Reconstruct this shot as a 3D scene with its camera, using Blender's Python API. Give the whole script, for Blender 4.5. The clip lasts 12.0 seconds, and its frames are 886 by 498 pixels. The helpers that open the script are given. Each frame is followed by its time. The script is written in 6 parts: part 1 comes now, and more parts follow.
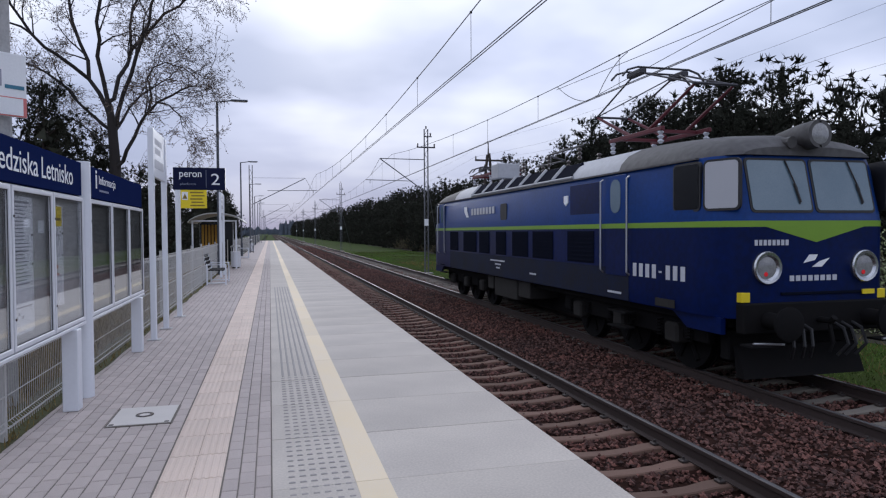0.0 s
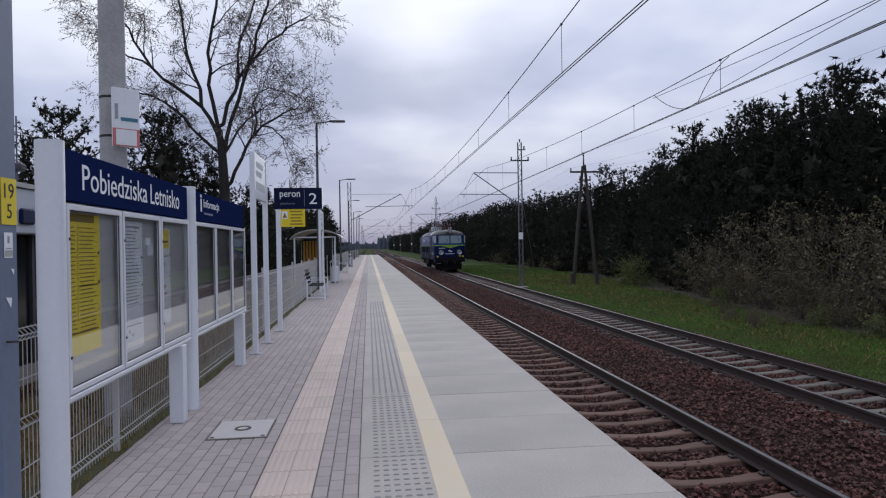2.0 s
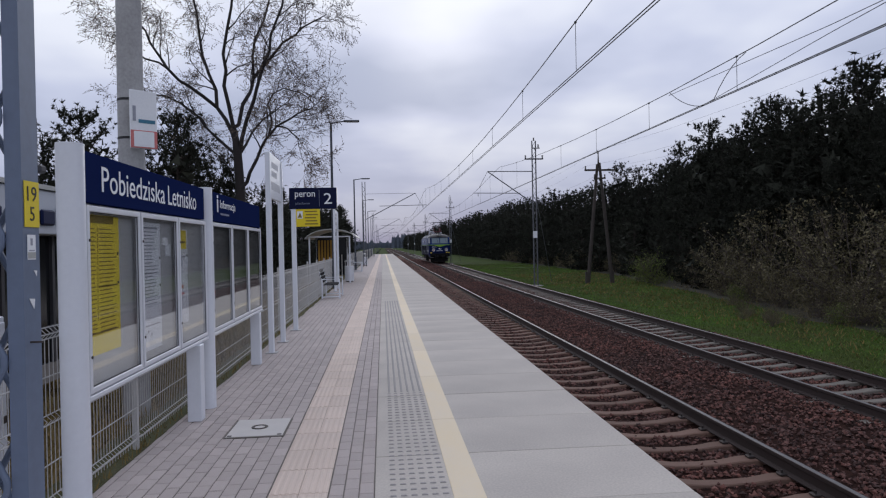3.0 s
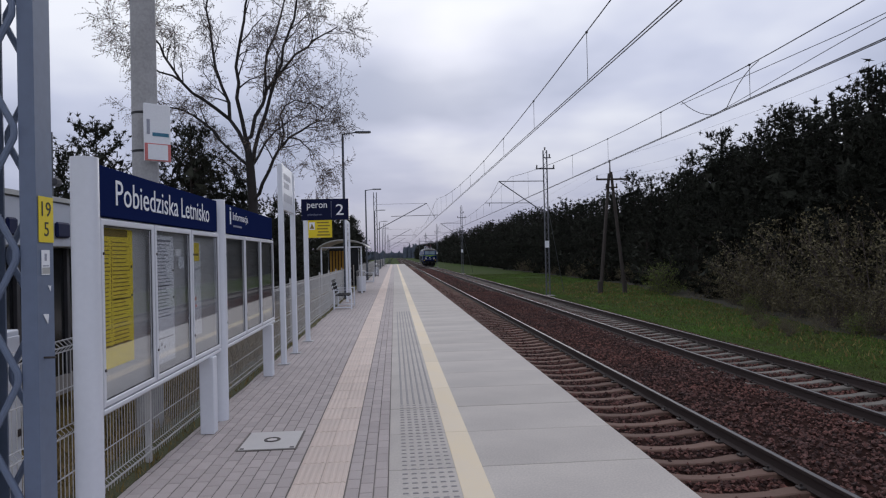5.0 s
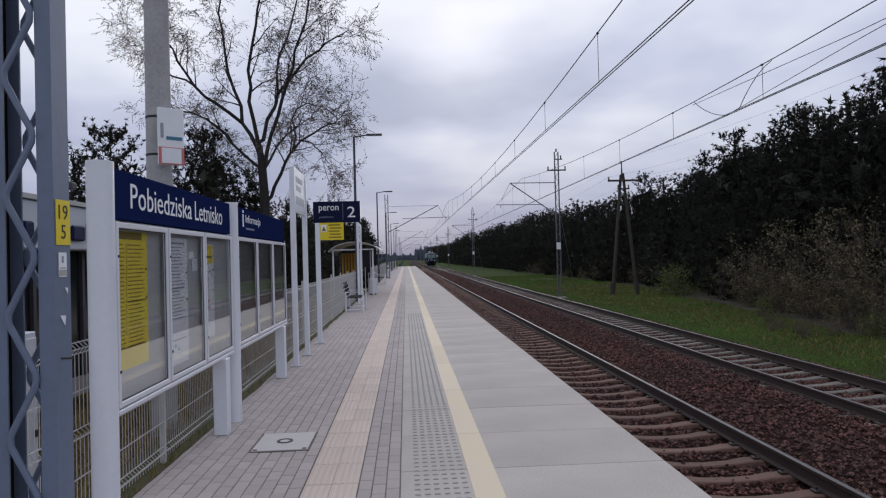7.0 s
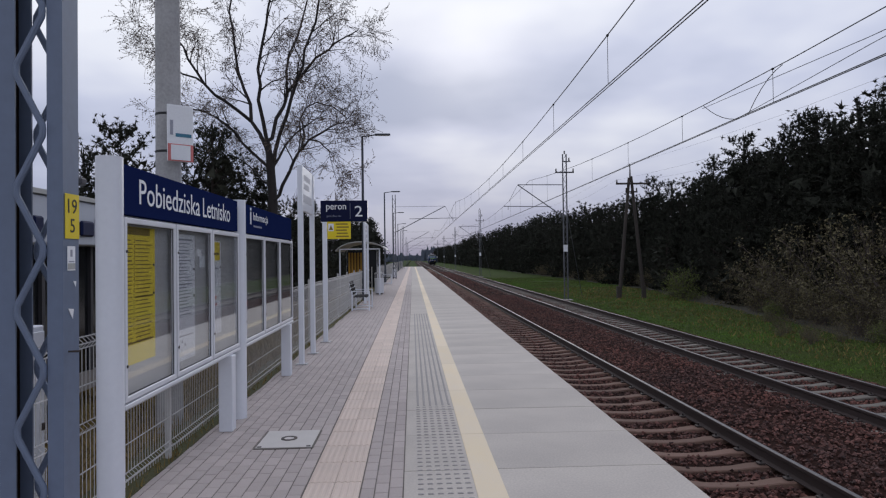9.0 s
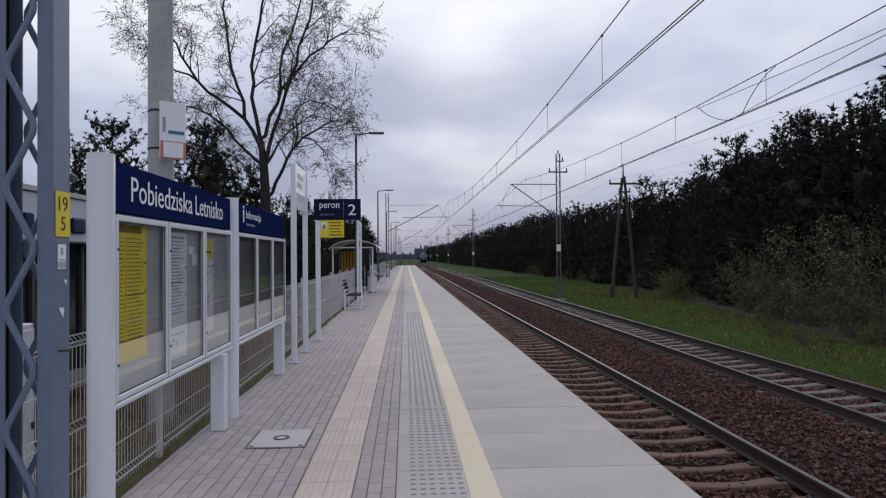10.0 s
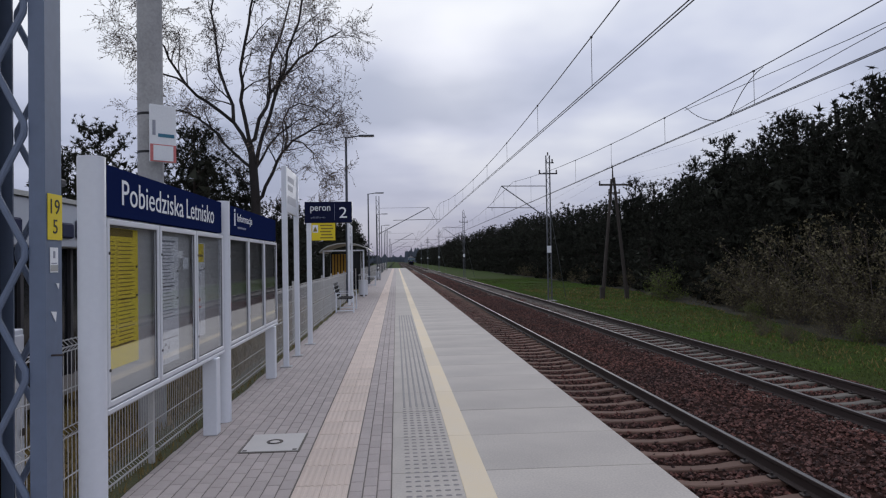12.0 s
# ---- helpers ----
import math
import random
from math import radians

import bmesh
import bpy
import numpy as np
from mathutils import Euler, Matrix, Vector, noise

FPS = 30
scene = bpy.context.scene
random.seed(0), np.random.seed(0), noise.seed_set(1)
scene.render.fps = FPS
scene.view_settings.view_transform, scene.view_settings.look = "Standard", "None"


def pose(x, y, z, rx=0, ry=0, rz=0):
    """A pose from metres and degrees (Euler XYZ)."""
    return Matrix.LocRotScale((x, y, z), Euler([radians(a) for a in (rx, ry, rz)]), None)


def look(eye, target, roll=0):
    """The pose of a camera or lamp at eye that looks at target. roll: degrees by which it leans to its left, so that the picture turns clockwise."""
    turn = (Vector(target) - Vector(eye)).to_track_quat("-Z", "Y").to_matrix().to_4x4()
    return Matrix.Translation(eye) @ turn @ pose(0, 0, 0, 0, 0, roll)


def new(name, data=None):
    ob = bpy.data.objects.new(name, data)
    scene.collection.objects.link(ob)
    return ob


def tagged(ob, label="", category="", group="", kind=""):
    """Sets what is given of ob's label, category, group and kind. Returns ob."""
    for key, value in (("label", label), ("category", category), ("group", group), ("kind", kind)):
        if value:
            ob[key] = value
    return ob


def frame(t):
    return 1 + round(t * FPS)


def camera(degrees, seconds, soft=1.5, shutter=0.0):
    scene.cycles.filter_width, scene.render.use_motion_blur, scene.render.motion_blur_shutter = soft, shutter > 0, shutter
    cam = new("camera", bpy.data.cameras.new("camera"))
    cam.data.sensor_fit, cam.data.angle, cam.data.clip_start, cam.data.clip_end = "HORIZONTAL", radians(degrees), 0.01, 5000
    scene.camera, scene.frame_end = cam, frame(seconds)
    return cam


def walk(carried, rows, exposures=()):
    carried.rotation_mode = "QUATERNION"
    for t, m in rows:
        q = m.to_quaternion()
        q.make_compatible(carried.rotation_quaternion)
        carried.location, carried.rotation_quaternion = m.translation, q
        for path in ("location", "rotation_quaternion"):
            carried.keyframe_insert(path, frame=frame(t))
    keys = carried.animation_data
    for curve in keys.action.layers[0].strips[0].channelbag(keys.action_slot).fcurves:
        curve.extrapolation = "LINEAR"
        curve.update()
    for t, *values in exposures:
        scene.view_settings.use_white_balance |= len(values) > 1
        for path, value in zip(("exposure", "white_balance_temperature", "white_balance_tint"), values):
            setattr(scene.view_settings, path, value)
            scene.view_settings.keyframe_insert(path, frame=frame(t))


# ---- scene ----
# ======== camera ========
cam = camera(67.75, 12.0, soft=1.2)
PATH = [
    (0, pose(-3.735, -0.057, 1.594, 88.498, 0.342, -14.705)),
    (0.5, pose(-3.754, 0.023, 1.618, 87.630, 2.479, -10.702)),
    (1, pose(-3.693, 0.026, 1.649, 88.900, 0.159, -7.503)),
    (1.5, pose(-3.655, -0.006, 1.643, 89.200, 0.450, -6.724)),
    (2, pose(-3.647, -0.022, 1.642, 89.726, 0.932, -6.436)),
    (2.5, pose(-3.646, -0.022, 1.647, 89.863, 1.226, -5.752)),
    (3, pose(-3.652, -0.032, 1.648, 89.653, 1.131, -5.205)),
    (3.5, pose(-3.656, -0.026, 1.656, 90.031, 1.499, -4.693)),
    (5.5, pose(-3.659, -0.006, 1.662, 90.620, 1.394, -4.045)),
    (6, pose(-3.650, -0.015, 1.653, 90.735, 1.575, -3.853)),
    (6.5, pose(-3.654, -0.016, 1.652, 90.425, 1.409, -3.599)),
    (7, pose(-3.659, -0.019, 1.659, 90.736, 1.504, -3.226)),
    (9, pose(-3.657, -0.022, 1.652, 90.818, 0.708, -2.649)),
    (9.5, pose(-3.666, -0.000, 1.657, 90.804, 0.803, -2.606)),
    (10, pose(-3.663, -0.008, 1.657, 90.715, 0.403, -3.252)),
    (10.5, pose(-3.666, -0.006, 1.653, 90.718, 0.801, -3.184)),
    (11, pose(-3.670, 0.019, 1.673, 89.816, 2.031, -3.422)),
    (11.5, pose(-3.666, 0.006, 1.645, 92.860, 1.969, -5.388)),
    (12, pose(-3.685, 0.002, 1.649, 90.917, 0.894, -4.070)),
]
walk(cam, PATH, exposures=[(0, 0.28, 6250, 10), (0.5, 0.20, 6250, 10), (1, 0.14, 6250, 10), (2, 0.03, 6300, 10), (3.5, 0.0, 6450, 10), (5.5, -0.01, 6500, 10), (10.5, -0.03, 6500, 10), (11, -0.03, 6500, 10), (11.5, -0.15, 6450, 9), (12, -0.05, 6500, 9)])

# ======== sky and light: an overcast afternoon ========
world = bpy.data.worlds.new("overcast")
scene.world = world
world.use_nodes = True
wt = world.node_tree
wn, wl = wt.nodes, wt.links
wn.clear()
w_out = wn.new("ShaderNodeOutputWorld")
bg_sky, bg_cloud = wn.new("ShaderNodeBackground"), wn.new("ShaderNodeBackground")
w_mix = wn.new("ShaderNodeMixShader")
sky = wn.new("ShaderNodeTexSky")
sky.sky_type, sky.sun_disc = "NISHITA", False
sky.sun_elevation, sky.sun_rotation = radians(18), radians(3)
wl.new(sky.outputs["Color"], bg_sky.inputs["Color"])
bg_sky.inputs["Strength"].default_value = 0.05
# flat cloud deck seen in perspective
tc = wn.new("ShaderNodeTexCoord")
sep = wn.new("ShaderNodeSeparateXYZ")
wl.new(tc.outputs["Generated"], sep.inputs[0])


def wmath(op, a, b=0.0, c=None):
    n = wn.new("ShaderNodeMath")
    n.operation = op
    for i, s in enumerate((a, b) if c is None else (a, b, c)):
        if isinstance(s, (int, float)):
            n.inputs[i].default_value = s
        else:
            wl.new(s, n.inputs[i])
    return n.outputs[0]


up = wmath("MAXIMUM", sep.outputs["Z"], 0.0)
deck = wmath("ADD", up, 0.22)
cx, cy = wmath("DIVIDE", sep.outputs["X"], deck), wmath("DIVIDE", sep.outputs["Y"], deck)
comb = wn.new("ShaderNodeCombineXYZ")
wl.new(cx, comb.inputs[0]), wl.new(cy, comb.inputs[1])
comb.inputs[2].default_value = 3.7
cl = wn.new("ShaderNodeTexNoise")
cl.inputs["Scale"].default_value, cl.inputs["Detail"].default_value, cl.inputs["Roughness"].default_value = 1.15, 4.0, 0.45
wl.new(comb.outputs[0], cl.inputs["Vector"])
ramp = wn.new("ShaderNodeValToRGB")
ramp.color_ramp.elements[0].position, ramp.color_ramp.elements[0].color = 0.34, (0.475, 0.53, 0.695, 1)
ramp.color_ramp.elements[1].position, ramp.color_ramp.elements[1].color = 0.64, (0.98, 1.01, 1.10, 1)
mid = ramp.color_ramp.elements.new(0.48)
mid.color = (0.68, 0.725, 0.90, 1)
wl.new(cl.outputs["Fac"], ramp.inputs[0])
haze = wn.new("ShaderNodeMix")
haze.data_type = "RGBA"
low = wmath("MULTIPLY", wmath("POWER", wmath("SUBTRACT", 1.0, up), 7.5), 1.0)
wl.new(low, haze.inputs["Factor"])
wl.new(ramp.outputs["Color"], haze.inputs[6])
haze.inputs[7].default_value = (0.225, 0.25, 0.40, 1)
# thin cloud glows round the hidden sun
toward = wmath("ADD", wmath("ADD", wmath("MULTIPLY", sep.outputs["X"], 0.085), wmath("MULTIPLY", sep.outputs["Y"], 0.950)), wmath("MULTIPLY", sep.outputs["Z"], 0.300))
halo = wmath("POWER", wmath("MAXIMUM", toward, 0.0), 330.0)
glow = wn.new("ShaderNodeMix")
glow.data_type = "RGBA"
wl.new(wmath("MULTIPLY", halo, wmath("MINIMUM", wmath("MULTIPLY", cl.outputs["Fac"], 1.2), 0.85)), glow.inputs["Factor"])
wl.new(haze.outputs[2], glow.inputs[6])
glow.inputs[7].default_value = (1.06, 1.08, 1.18, 1)
wl.new(glow.outputs[2], bg_cloud.inputs["Color"])
bg_cloud.inputs["Strength"].default_value = 0.97
w_mix.inputs[0].default_value = 0.96
wl.new(bg_sky.outputs[0], w_mix.inputs[1]), wl.new(bg_cloud.outputs[0], w_mix.inputs[2])
wl.new(w_mix.outputs[0], w_out.inputs["Surface"])

sun = new("sun", bpy.data.lights.new("sun", "SUN"))
sun.data.energy, sun.data.angle, sun.data.color = 0.5, radians(30), (1.0, 0.98, 0.96)
sun.matrix_world = look((2.5, 47.5, 15.5), (0, 0, 0))


# ======== materials ========
def material(name, color, rough=0.7, metal=0.0, second=None, scale=4.0, fine=60.0, amount=0.5, bump=0.0, bump_scale=None,
             island=0.0, per_object=0.0, spec=0.5, coords="Object", stretch=(1, 1, 1), emit=0.0):
    """Base colour mixed with a second one by coarse and fine noise, with relief, and a shade of its own per piece."""
    m = bpy.data.materials.new(name)
    m.use_nodes = True
    nt = m.node_tree
    n, l = nt.nodes, nt.links
    b = n["Principled BSDF"]
    b.inputs["Roughness"].default_value, b.inputs["Metallic"].default_value = rough, metal
    b.inputs["Specular IOR Level"].default_value = spec
    second = second or tuple(c * 0.6 for c in color)
    t = n.new("ShaderNodeTexCoord")
    mp = n.new("ShaderNodeMapping")
    mp.inputs["Scale"].default_value = stretch
    l.new(t.outputs[coords], mp.inputs[0])
    a, f = n.new("ShaderNodeTexNoise"), n.new("ShaderNodeTexNoise")
    for node, s, d in ((a, scale, 5.0), (f, fine, 3.0)):
        node.inputs["Scale"].default_value, node.inputs["Detail"].default_value = s, d
        l.new(mp.outputs[0], node.inputs["Vector"])
    add = n.new("ShaderNodeMath")
    add.operation = "MULTIPLY_ADD"
    l.new(f.outputs["Fac"], add.inputs[0])
    add.inputs[1].default_value = 0.5
    half = n.new("ShaderNodeMath")
    half.operation = "MULTIPLY"
    l.new(a.outputs["Fac"], half.inputs[0])
    half.inputs[1].default_value = 0.5
    l.new(half.outputs[0], add.inputs[2])
    mr = n.new("ShaderNodeMapRange")
    mr.inputs["From Min"].default_value, mr.inputs["From Max"].default_value = 0.36, 0.64
    mr.inputs["To Max"].default_value = amount
    l.new(add.outputs[0], mr.inputs["Value"])
    mix = n.new("ShaderNodeMix")
    mix.data_type = "RGBA"
    l.new(mr.outputs[0], mix.inputs["Factor"])
    mix.inputs[6].default_value, mix.inputs[7].default_value = (*color, 1), (*second, 1)
    out = mix.outputs[2]
    for source, span in (("island", island), ("object", per_object)):
        if span:
            src = n.new("ShaderNodeNewGeometry").outputs["Random Per Island"] if source == "island" else n.new("ShaderNodeObjectInfo").outputs["Random"]
            vr = n.new("ShaderNodeMapRange")
            vr.inputs["To Min"].default_value, vr.inputs["To Max"].default_value = 1 - span, 1 + span
            l.new(src, vr.inputs["Value"])
            hsv = n.new("ShaderNodeHueSaturation")
            l.new(vr.outputs[0], hsv.inputs["Value"])
            l.new(out, hsv.inputs["Color"])
            out = hsv.outputs["Color"]
    l.new(out, b.inputs["Base Color"])
    if bump:
        bp = n.new("ShaderNodeBump")
        bp.inputs["Strength"].default_value, bp.inputs["Distance"].default_value = min(1.0, bump), 0.01
        src = f
        if bump_scale:
            src = n.new("ShaderNodeTexNoise")
            src.inputs["Scale"].default_value, src.inputs["Detail"].default_value = bump_scale, 4.0
            l.new(mp.outputs[0], src.inputs["Vector"])
        l.new(src.outputs["Fac"], bp.inputs["Height"])
        l.new(bp.outputs[0], b.inputs["Normal"])
    if emit:
        b.inputs["Emission Color"].default_value, b.inputs["Emission Strength"].default_value = (*color, 1), emit
    return m


def glass(name, tint=(0.9, 0.95, 0.97), rough=0.03):
    m = bpy.data.materials.new(name)
    m.use_nodes = True
    n, l = m.node_tree.nodes, m.node_tree.links
    n.clear()
    o = n.new("ShaderNodeOutputMaterial")
    tr, gl, mx, fr = n.new("ShaderNodeBsdfTransparent"), n.new("ShaderNodeBsdfGlossy"), n.new("ShaderNodeMixShader"), n.new("ShaderNodeLayerWeight")
    fr.inputs["Blend"].default_value = 0.5
    po, ad = n.new("ShaderNodeMath"), n.new("ShaderNodeMath")
    po.operation, ad.operation = "POWER", "MULTIPLY_ADD"
    po.inputs[1].default_value, ad.inputs[1].default_value, ad.inputs[2].default_value = 3.2, 0.9, 0.035
    l.new(fr.outputs["Facing"], po.inputs[0]), l.new(po.outputs[0], ad.inputs[0])
    tr.inputs[0].default_value = (*tint, 1)
    gl.inputs["Roughness"].default_value = rough
    l.new(ad.outputs[0], mx.inputs[0])
    l.new(tr.outputs[0], mx.inputs[1]), l.new(gl.outputs[0], mx.inputs[2]), l.new(mx.outputs[0], o.inputs[0])
    return m


M = {
    "slab": material("slab_concrete", (0.575, 0.52, 0.455), 0.88, second=(0.42, 0.38, 0.34), scale=0.9, fine=60, amount=0.9, bump=0.15, per_object=0.05),
    "slab_side": material("edge_concrete", (0.30, 0.28, 0.26), 0.9, second=(0.17, 0.15, 0.14), scale=2, bump=0.3),
    "paver": material("grey_paver", (0.53, 0.458, 0.425), 0.9, second=(0.40, 0.345, 0.32), scale=1.2, fine=150, amount=0.8, bump=0.35, island=0.08, per_object=0.08),
    "joint": material("joint_sand", (0.18, 0.16, 0.14), 0.95, second=(0.10, 0.09, 0.07), scale=6, bump=0.3),
    "guide": material("beige_tile", (0.74, 0.60, 0.50), 0.85, second=(0.58, 0.485, 0.42), scale=2.0, fine=110, amount=0.8, bump=0.2, per_object=0.06),
    "yellow_line": material("yellow_tile", (0.83, 0.68, 0.44), 0.8, second=(0.79, 0.68, 0.53), scale=1.5, fine=130, amount=0.9, bump=0.15, per_object=0.06),
    "stud": material("tactile_stud", (0.36, 0.335, 0.315), 0.85, second=(0.29, 0.27, 0.255), scale=8, amount=0.6),
    "manhole": material("cast_concrete", (0.66, 0.62, 0.58), 0.85, second=(0.55, 0.52, 0.48), scale=5, fine=120, bump=0.2),
    "iron": material("dark_iron", (0.06, 0.055, 0.055), 0.6, 0.6, second=(0.12, 0.08, 0.06), scale=20),
    "stone": material("ballast_stone", (0.140, 0.056, 0.042), 0.95, second=(0.060, 0.036, 0.032), scale=0.8, fine=40, amount=0.9, bump=0.3, island=0.75),
    # darker than the stones: the shade between them is in this colour
    "bed": material("shaded_ballast_bed", (0.046, 0.021, 0.016), 1.0, second=(0.014, 0.008, 0.007), scale=9, fine=28, amount=1.0, bump=1.0, bump_scale=22, spec=0.05),
    "rail_side": material("rusty_rail", (0.055, 0.038, 0.034), 0.8, 0.3, second=(0.045, 0.034, 0.032), scale=7, bump=0.2),
    "rail_top": material("polished_rail", (0.19, 0.18, 0.18), 0.5, 0.85, second=(0.12, 0.115, 0.115), scale=5, amount=0.6, stretch=(1, 0.1, 1)),
    "sleeper_brown": material("stained_concrete_sleeper", (0.165, 0.098, 0.072), 0.95, second=(0.15, 0.09, 0.07), scale=5, fine=70, bump=0.4, per_object=0.25),
    "sleeper_grey": material("grey_concrete_sleeper", (0.175, 0.155, 0.13), 0.95, second=(0.12, 0.10, 0.085), scale=5, fine=70, bump=0.4, per_object=0.25),
    "ground": material("grassy_ground", (0.040, 0.078, 0.011), 1.0, second=(0.040, 0.038, 0.016), scale=0.22, fine=9, amount=0.75, bump=0.8, bump_scale=14, spec=0.05),
    "dry": material("dry_bank", (0.25, 0.165, 0.055), 0.95, second=(0.13, 0.10, 0.035), scale=1.2, fine=25, amount=0.9, bump=0.8, bump_scale=30),
    "grass": material("spring_grass", (0.088, 0.175, 0.017), 0.9, second=(0.090, 0.092, 0.028), scale=0.22, fine=1.5, amount=0.95, island=0.4),
    "dry_grass": material("dry_grass", (0.24, 0.165, 0.055), 0.9, second=(0.12, 0.10, 0.03), scale=0.8, fine=4, amount=0.8, island=0.4),
    "litter": material("leaf_litter", (0.040, 0.030, 0.018), 0.95, second=(0.022, 0.024, 0.010), scale=0.9, fine=12, amount=1.0, bump=0.9, bump_scale=16),
    "moss": material("mossy_kerb", (0.07, 0.075, 0.025), 0.95, second=(0.10, 0.085, 0.05), scale=5, fine=60, bump=1.0, bump_scale=40),
    "white": material("white_powder_coat", (0.76, 0.78, 0.83), 0.38, second=(0.70, 0.72, 0.77), scale=1.5, fine=30, amount=0.6),
    "alu": material("aluminium_profile", (0.72, 0.73, 0.77), 0.4, 0.05, second=(0.65, 0.66, 0.70), scale=3, amount=0.6),
    "navy": material("navy_panel", (0.011, 0.019, 0.075), 0.8, second=(0.014, 0.023, 0.087), scale=2, spec=0.0),
    "midnight": material("midnight_panel", (0.006, 0.009, 0.036), 0.2, second=(0.008, 0.011, 0.042), scale=2, spec=0.1),
    "marking": material("faded_white_marking", (0.55, 0.56, 0.60), 0.6, second=(0.42, 0.43, 0.47), scale=5, fine=30),
    "lettering": material("white_lettering", (0.86, 0.87, 0.89), 0.5, second=(0.72, 0.73, 0.76)),
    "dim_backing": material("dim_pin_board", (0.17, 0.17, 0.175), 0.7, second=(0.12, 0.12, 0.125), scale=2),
    "fence_wire": material("zinc_coated_wire", (0.52, 0.51, 0.50), 0.5, 0.1, second=(0.42, 0.41, 0.40), scale=6),
    "bench_slat": material("black_slat", (0.018, 0.018, 0.021), 0.9, second=(0.030, 0.029, 0.031), scale=6, spec=0.1),
    "faint": material("faint_lettering", (0.20, 0.22, 0.32), 0.5),
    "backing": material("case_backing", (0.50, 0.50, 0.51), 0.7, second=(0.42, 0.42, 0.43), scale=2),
    "poster_yellow": material("yellow_paper", (0.90, 0.71, 0.05), 0.75, second=(0.84, 0.65, 0.045), scale=6, fine=40),
    "poster_white": material("white_paper", (0.85, 0.87, 0.92), 0.75, second=(0.80, 0.82, 0.88), scale=6, fine=40),
    "print_dark": material("dark_print", (0.27, 0.19, 0.03), 0.8),
    "print_grey": material("grey_print", (0.36, 0.37, 0.43), 0.8),
    "print_red": material("red_print", (0.66, 0.20, 0.19), 0.7),
    "print_teal": material("teal_print", (0.05, 0.20, 0.30), 0.6),
    "black": material("black_rubber", (0.015, 0.015, 0.017), 0.6),
    "case_glass": glass("case_glass", (0.985, 0.99, 0.99)),
    "mast": material("blue_grey_paint", (0.145, 0.185, 0.27), 0.5, second=(0.12, 0.15, 0.215), scale=2, fine=25, amount=0.7, bump=0.05),
    "inner_brown": material("dark_brown_web", (0.020, 0.014, 0.012), 0.85, second=(0.032, 0.019, 0.015), scale=7, fine=40, amount=0.8, bump=0.1, spec=0.03),
    "mast_dark": material("dark_steel", (0.055, 0.055, 0.065), 0.6, 0.2, second=(0.035, 0.03, 0.03), scale=6),
    "far_mast": material("grey_steel", (0.115, 0.12, 0.135), 0.6, 0.2, second=(0.07, 0.07, 0.08), scale=3),
    "galv": material("galvanised_wire", (0.46, 0.46, 0.46), 0.5, 0.2, second=(0.36, 0.35, 0.34), scale=6),
    "lamp_pole": material("dark_grey_pole", (0.085, 0.095, 0.115), 0.5, 0.2, second=(0.06, 0.07, 0.085), scale=2),
    "pole_concrete": material("spun_concrete", (0.44, 0.435, 0.435), 0.9, second=(0.20, 0.195, 0.195), scale=4, fine=38, bump=0.35),
    "sign_yellow": material("yellow_sign", (0.78, 0.60, 0.01), 0.5, second=(0.72, 0.55, 0.01)),
    "wire": material("copper_wire", (0.045, 0.045, 0.05), 0.6, 0.3),
    "insulator": material("brown_insulator", (0.05, 0.035, 0.03), 0.3),
    "old_wood": material("tarred_wood", (0.062, 0.050, 0.043), 0.9, second=(0.030, 0.025, 0.022), scale=4, bump=0.4, stretch=(3, 3, 0.4)),
    "bark": material("dark_bark", (0.034, 0.029, 0.028), 0.95, second=(0.018, 0.016, 0.016), scale=4, fine=30, bump=0.8, bump_scale=18),
    "twig": material("grey_twig", (0.115, 0.090, 0.082), 0.95, second=(0.065, 0.052, 0.05), scale=3),
    "bud": material("opening_bud", (0.17, 0.125, 0.095), 0.85, second=(0.09, 0.07, 0.055), island=0.3),
    "pine_bark": material("pine_bark", (0.040, 0.028, 0.022), 0.95, second=(0.022, 0.017, 0.015), scale=3, bump=0.6),
    "needles": material("pine_needles", (0.046, 0.049, 0.037), 0.95, second=(0.026, 0.027, 0.022), scale=0.7, fine=4, amount=0.9, island=0.4, per_object=0.22, spec=0.08),
    "shrub": material("shrub_leaf", (0.175, 0.155, 0.080), 0.85, second=(0.095, 0.075, 0.050), scale=0.7, fine=5, amount=0.9, island=0.45, per_object=0.2, spec=0.25),
    "shrub_fresh": material("fresh_leaf", (0.15, 0.19, 0.045), 0.8, second=(0.10, 0.11, 0.035), scale=1, island=0.35, spec=0.25),
    "blossom": material("white_blossom", (0.40, 0.42, 0.26), 0.8, second=(0.17, 0.22, 0.07), scale=3, fine=12, amount=1.0, island=0.25),
    "far_wood": material("hazy_wood", (0.115, 0.135, 0.17), 0.95, second=(0.075, 0.09, 0.115), scale=0.05, fine=0.4, amount=0.9),
    "timber": material("grey_timber", (0.085, 0.078, 0.075), 0.85, second=(0.05, 0.046, 0.044), scale=5, stretch=(1, 0.2, 1)),
    "amber": material("amber_slat", (0.55, 0.30, 0.03), 0.6, second=(0.45, 0.25, 0.03)),
    "polycarb": material("pale_roof_sheet", (0.42, 0.42, 0.40), 0.5, second=(0.34, 0.34, 0.32), scale=2),
    "dark_glass": material("dark_glazing", (0.012, 0.013, 0.015), 0.15, second=(0.02, 0.02, 0.022), scale=1),
    "cladding": material("pale_cladding", (0.50, 0.53, 0.58), 0.6, second=(0.44, 0.46, 0.51), scale=1, amount=0.7),
    "blue_letter": material("blue_letter", (0.008, 0.014, 0.06), 0.4, spec=0.1),
    # locomotive
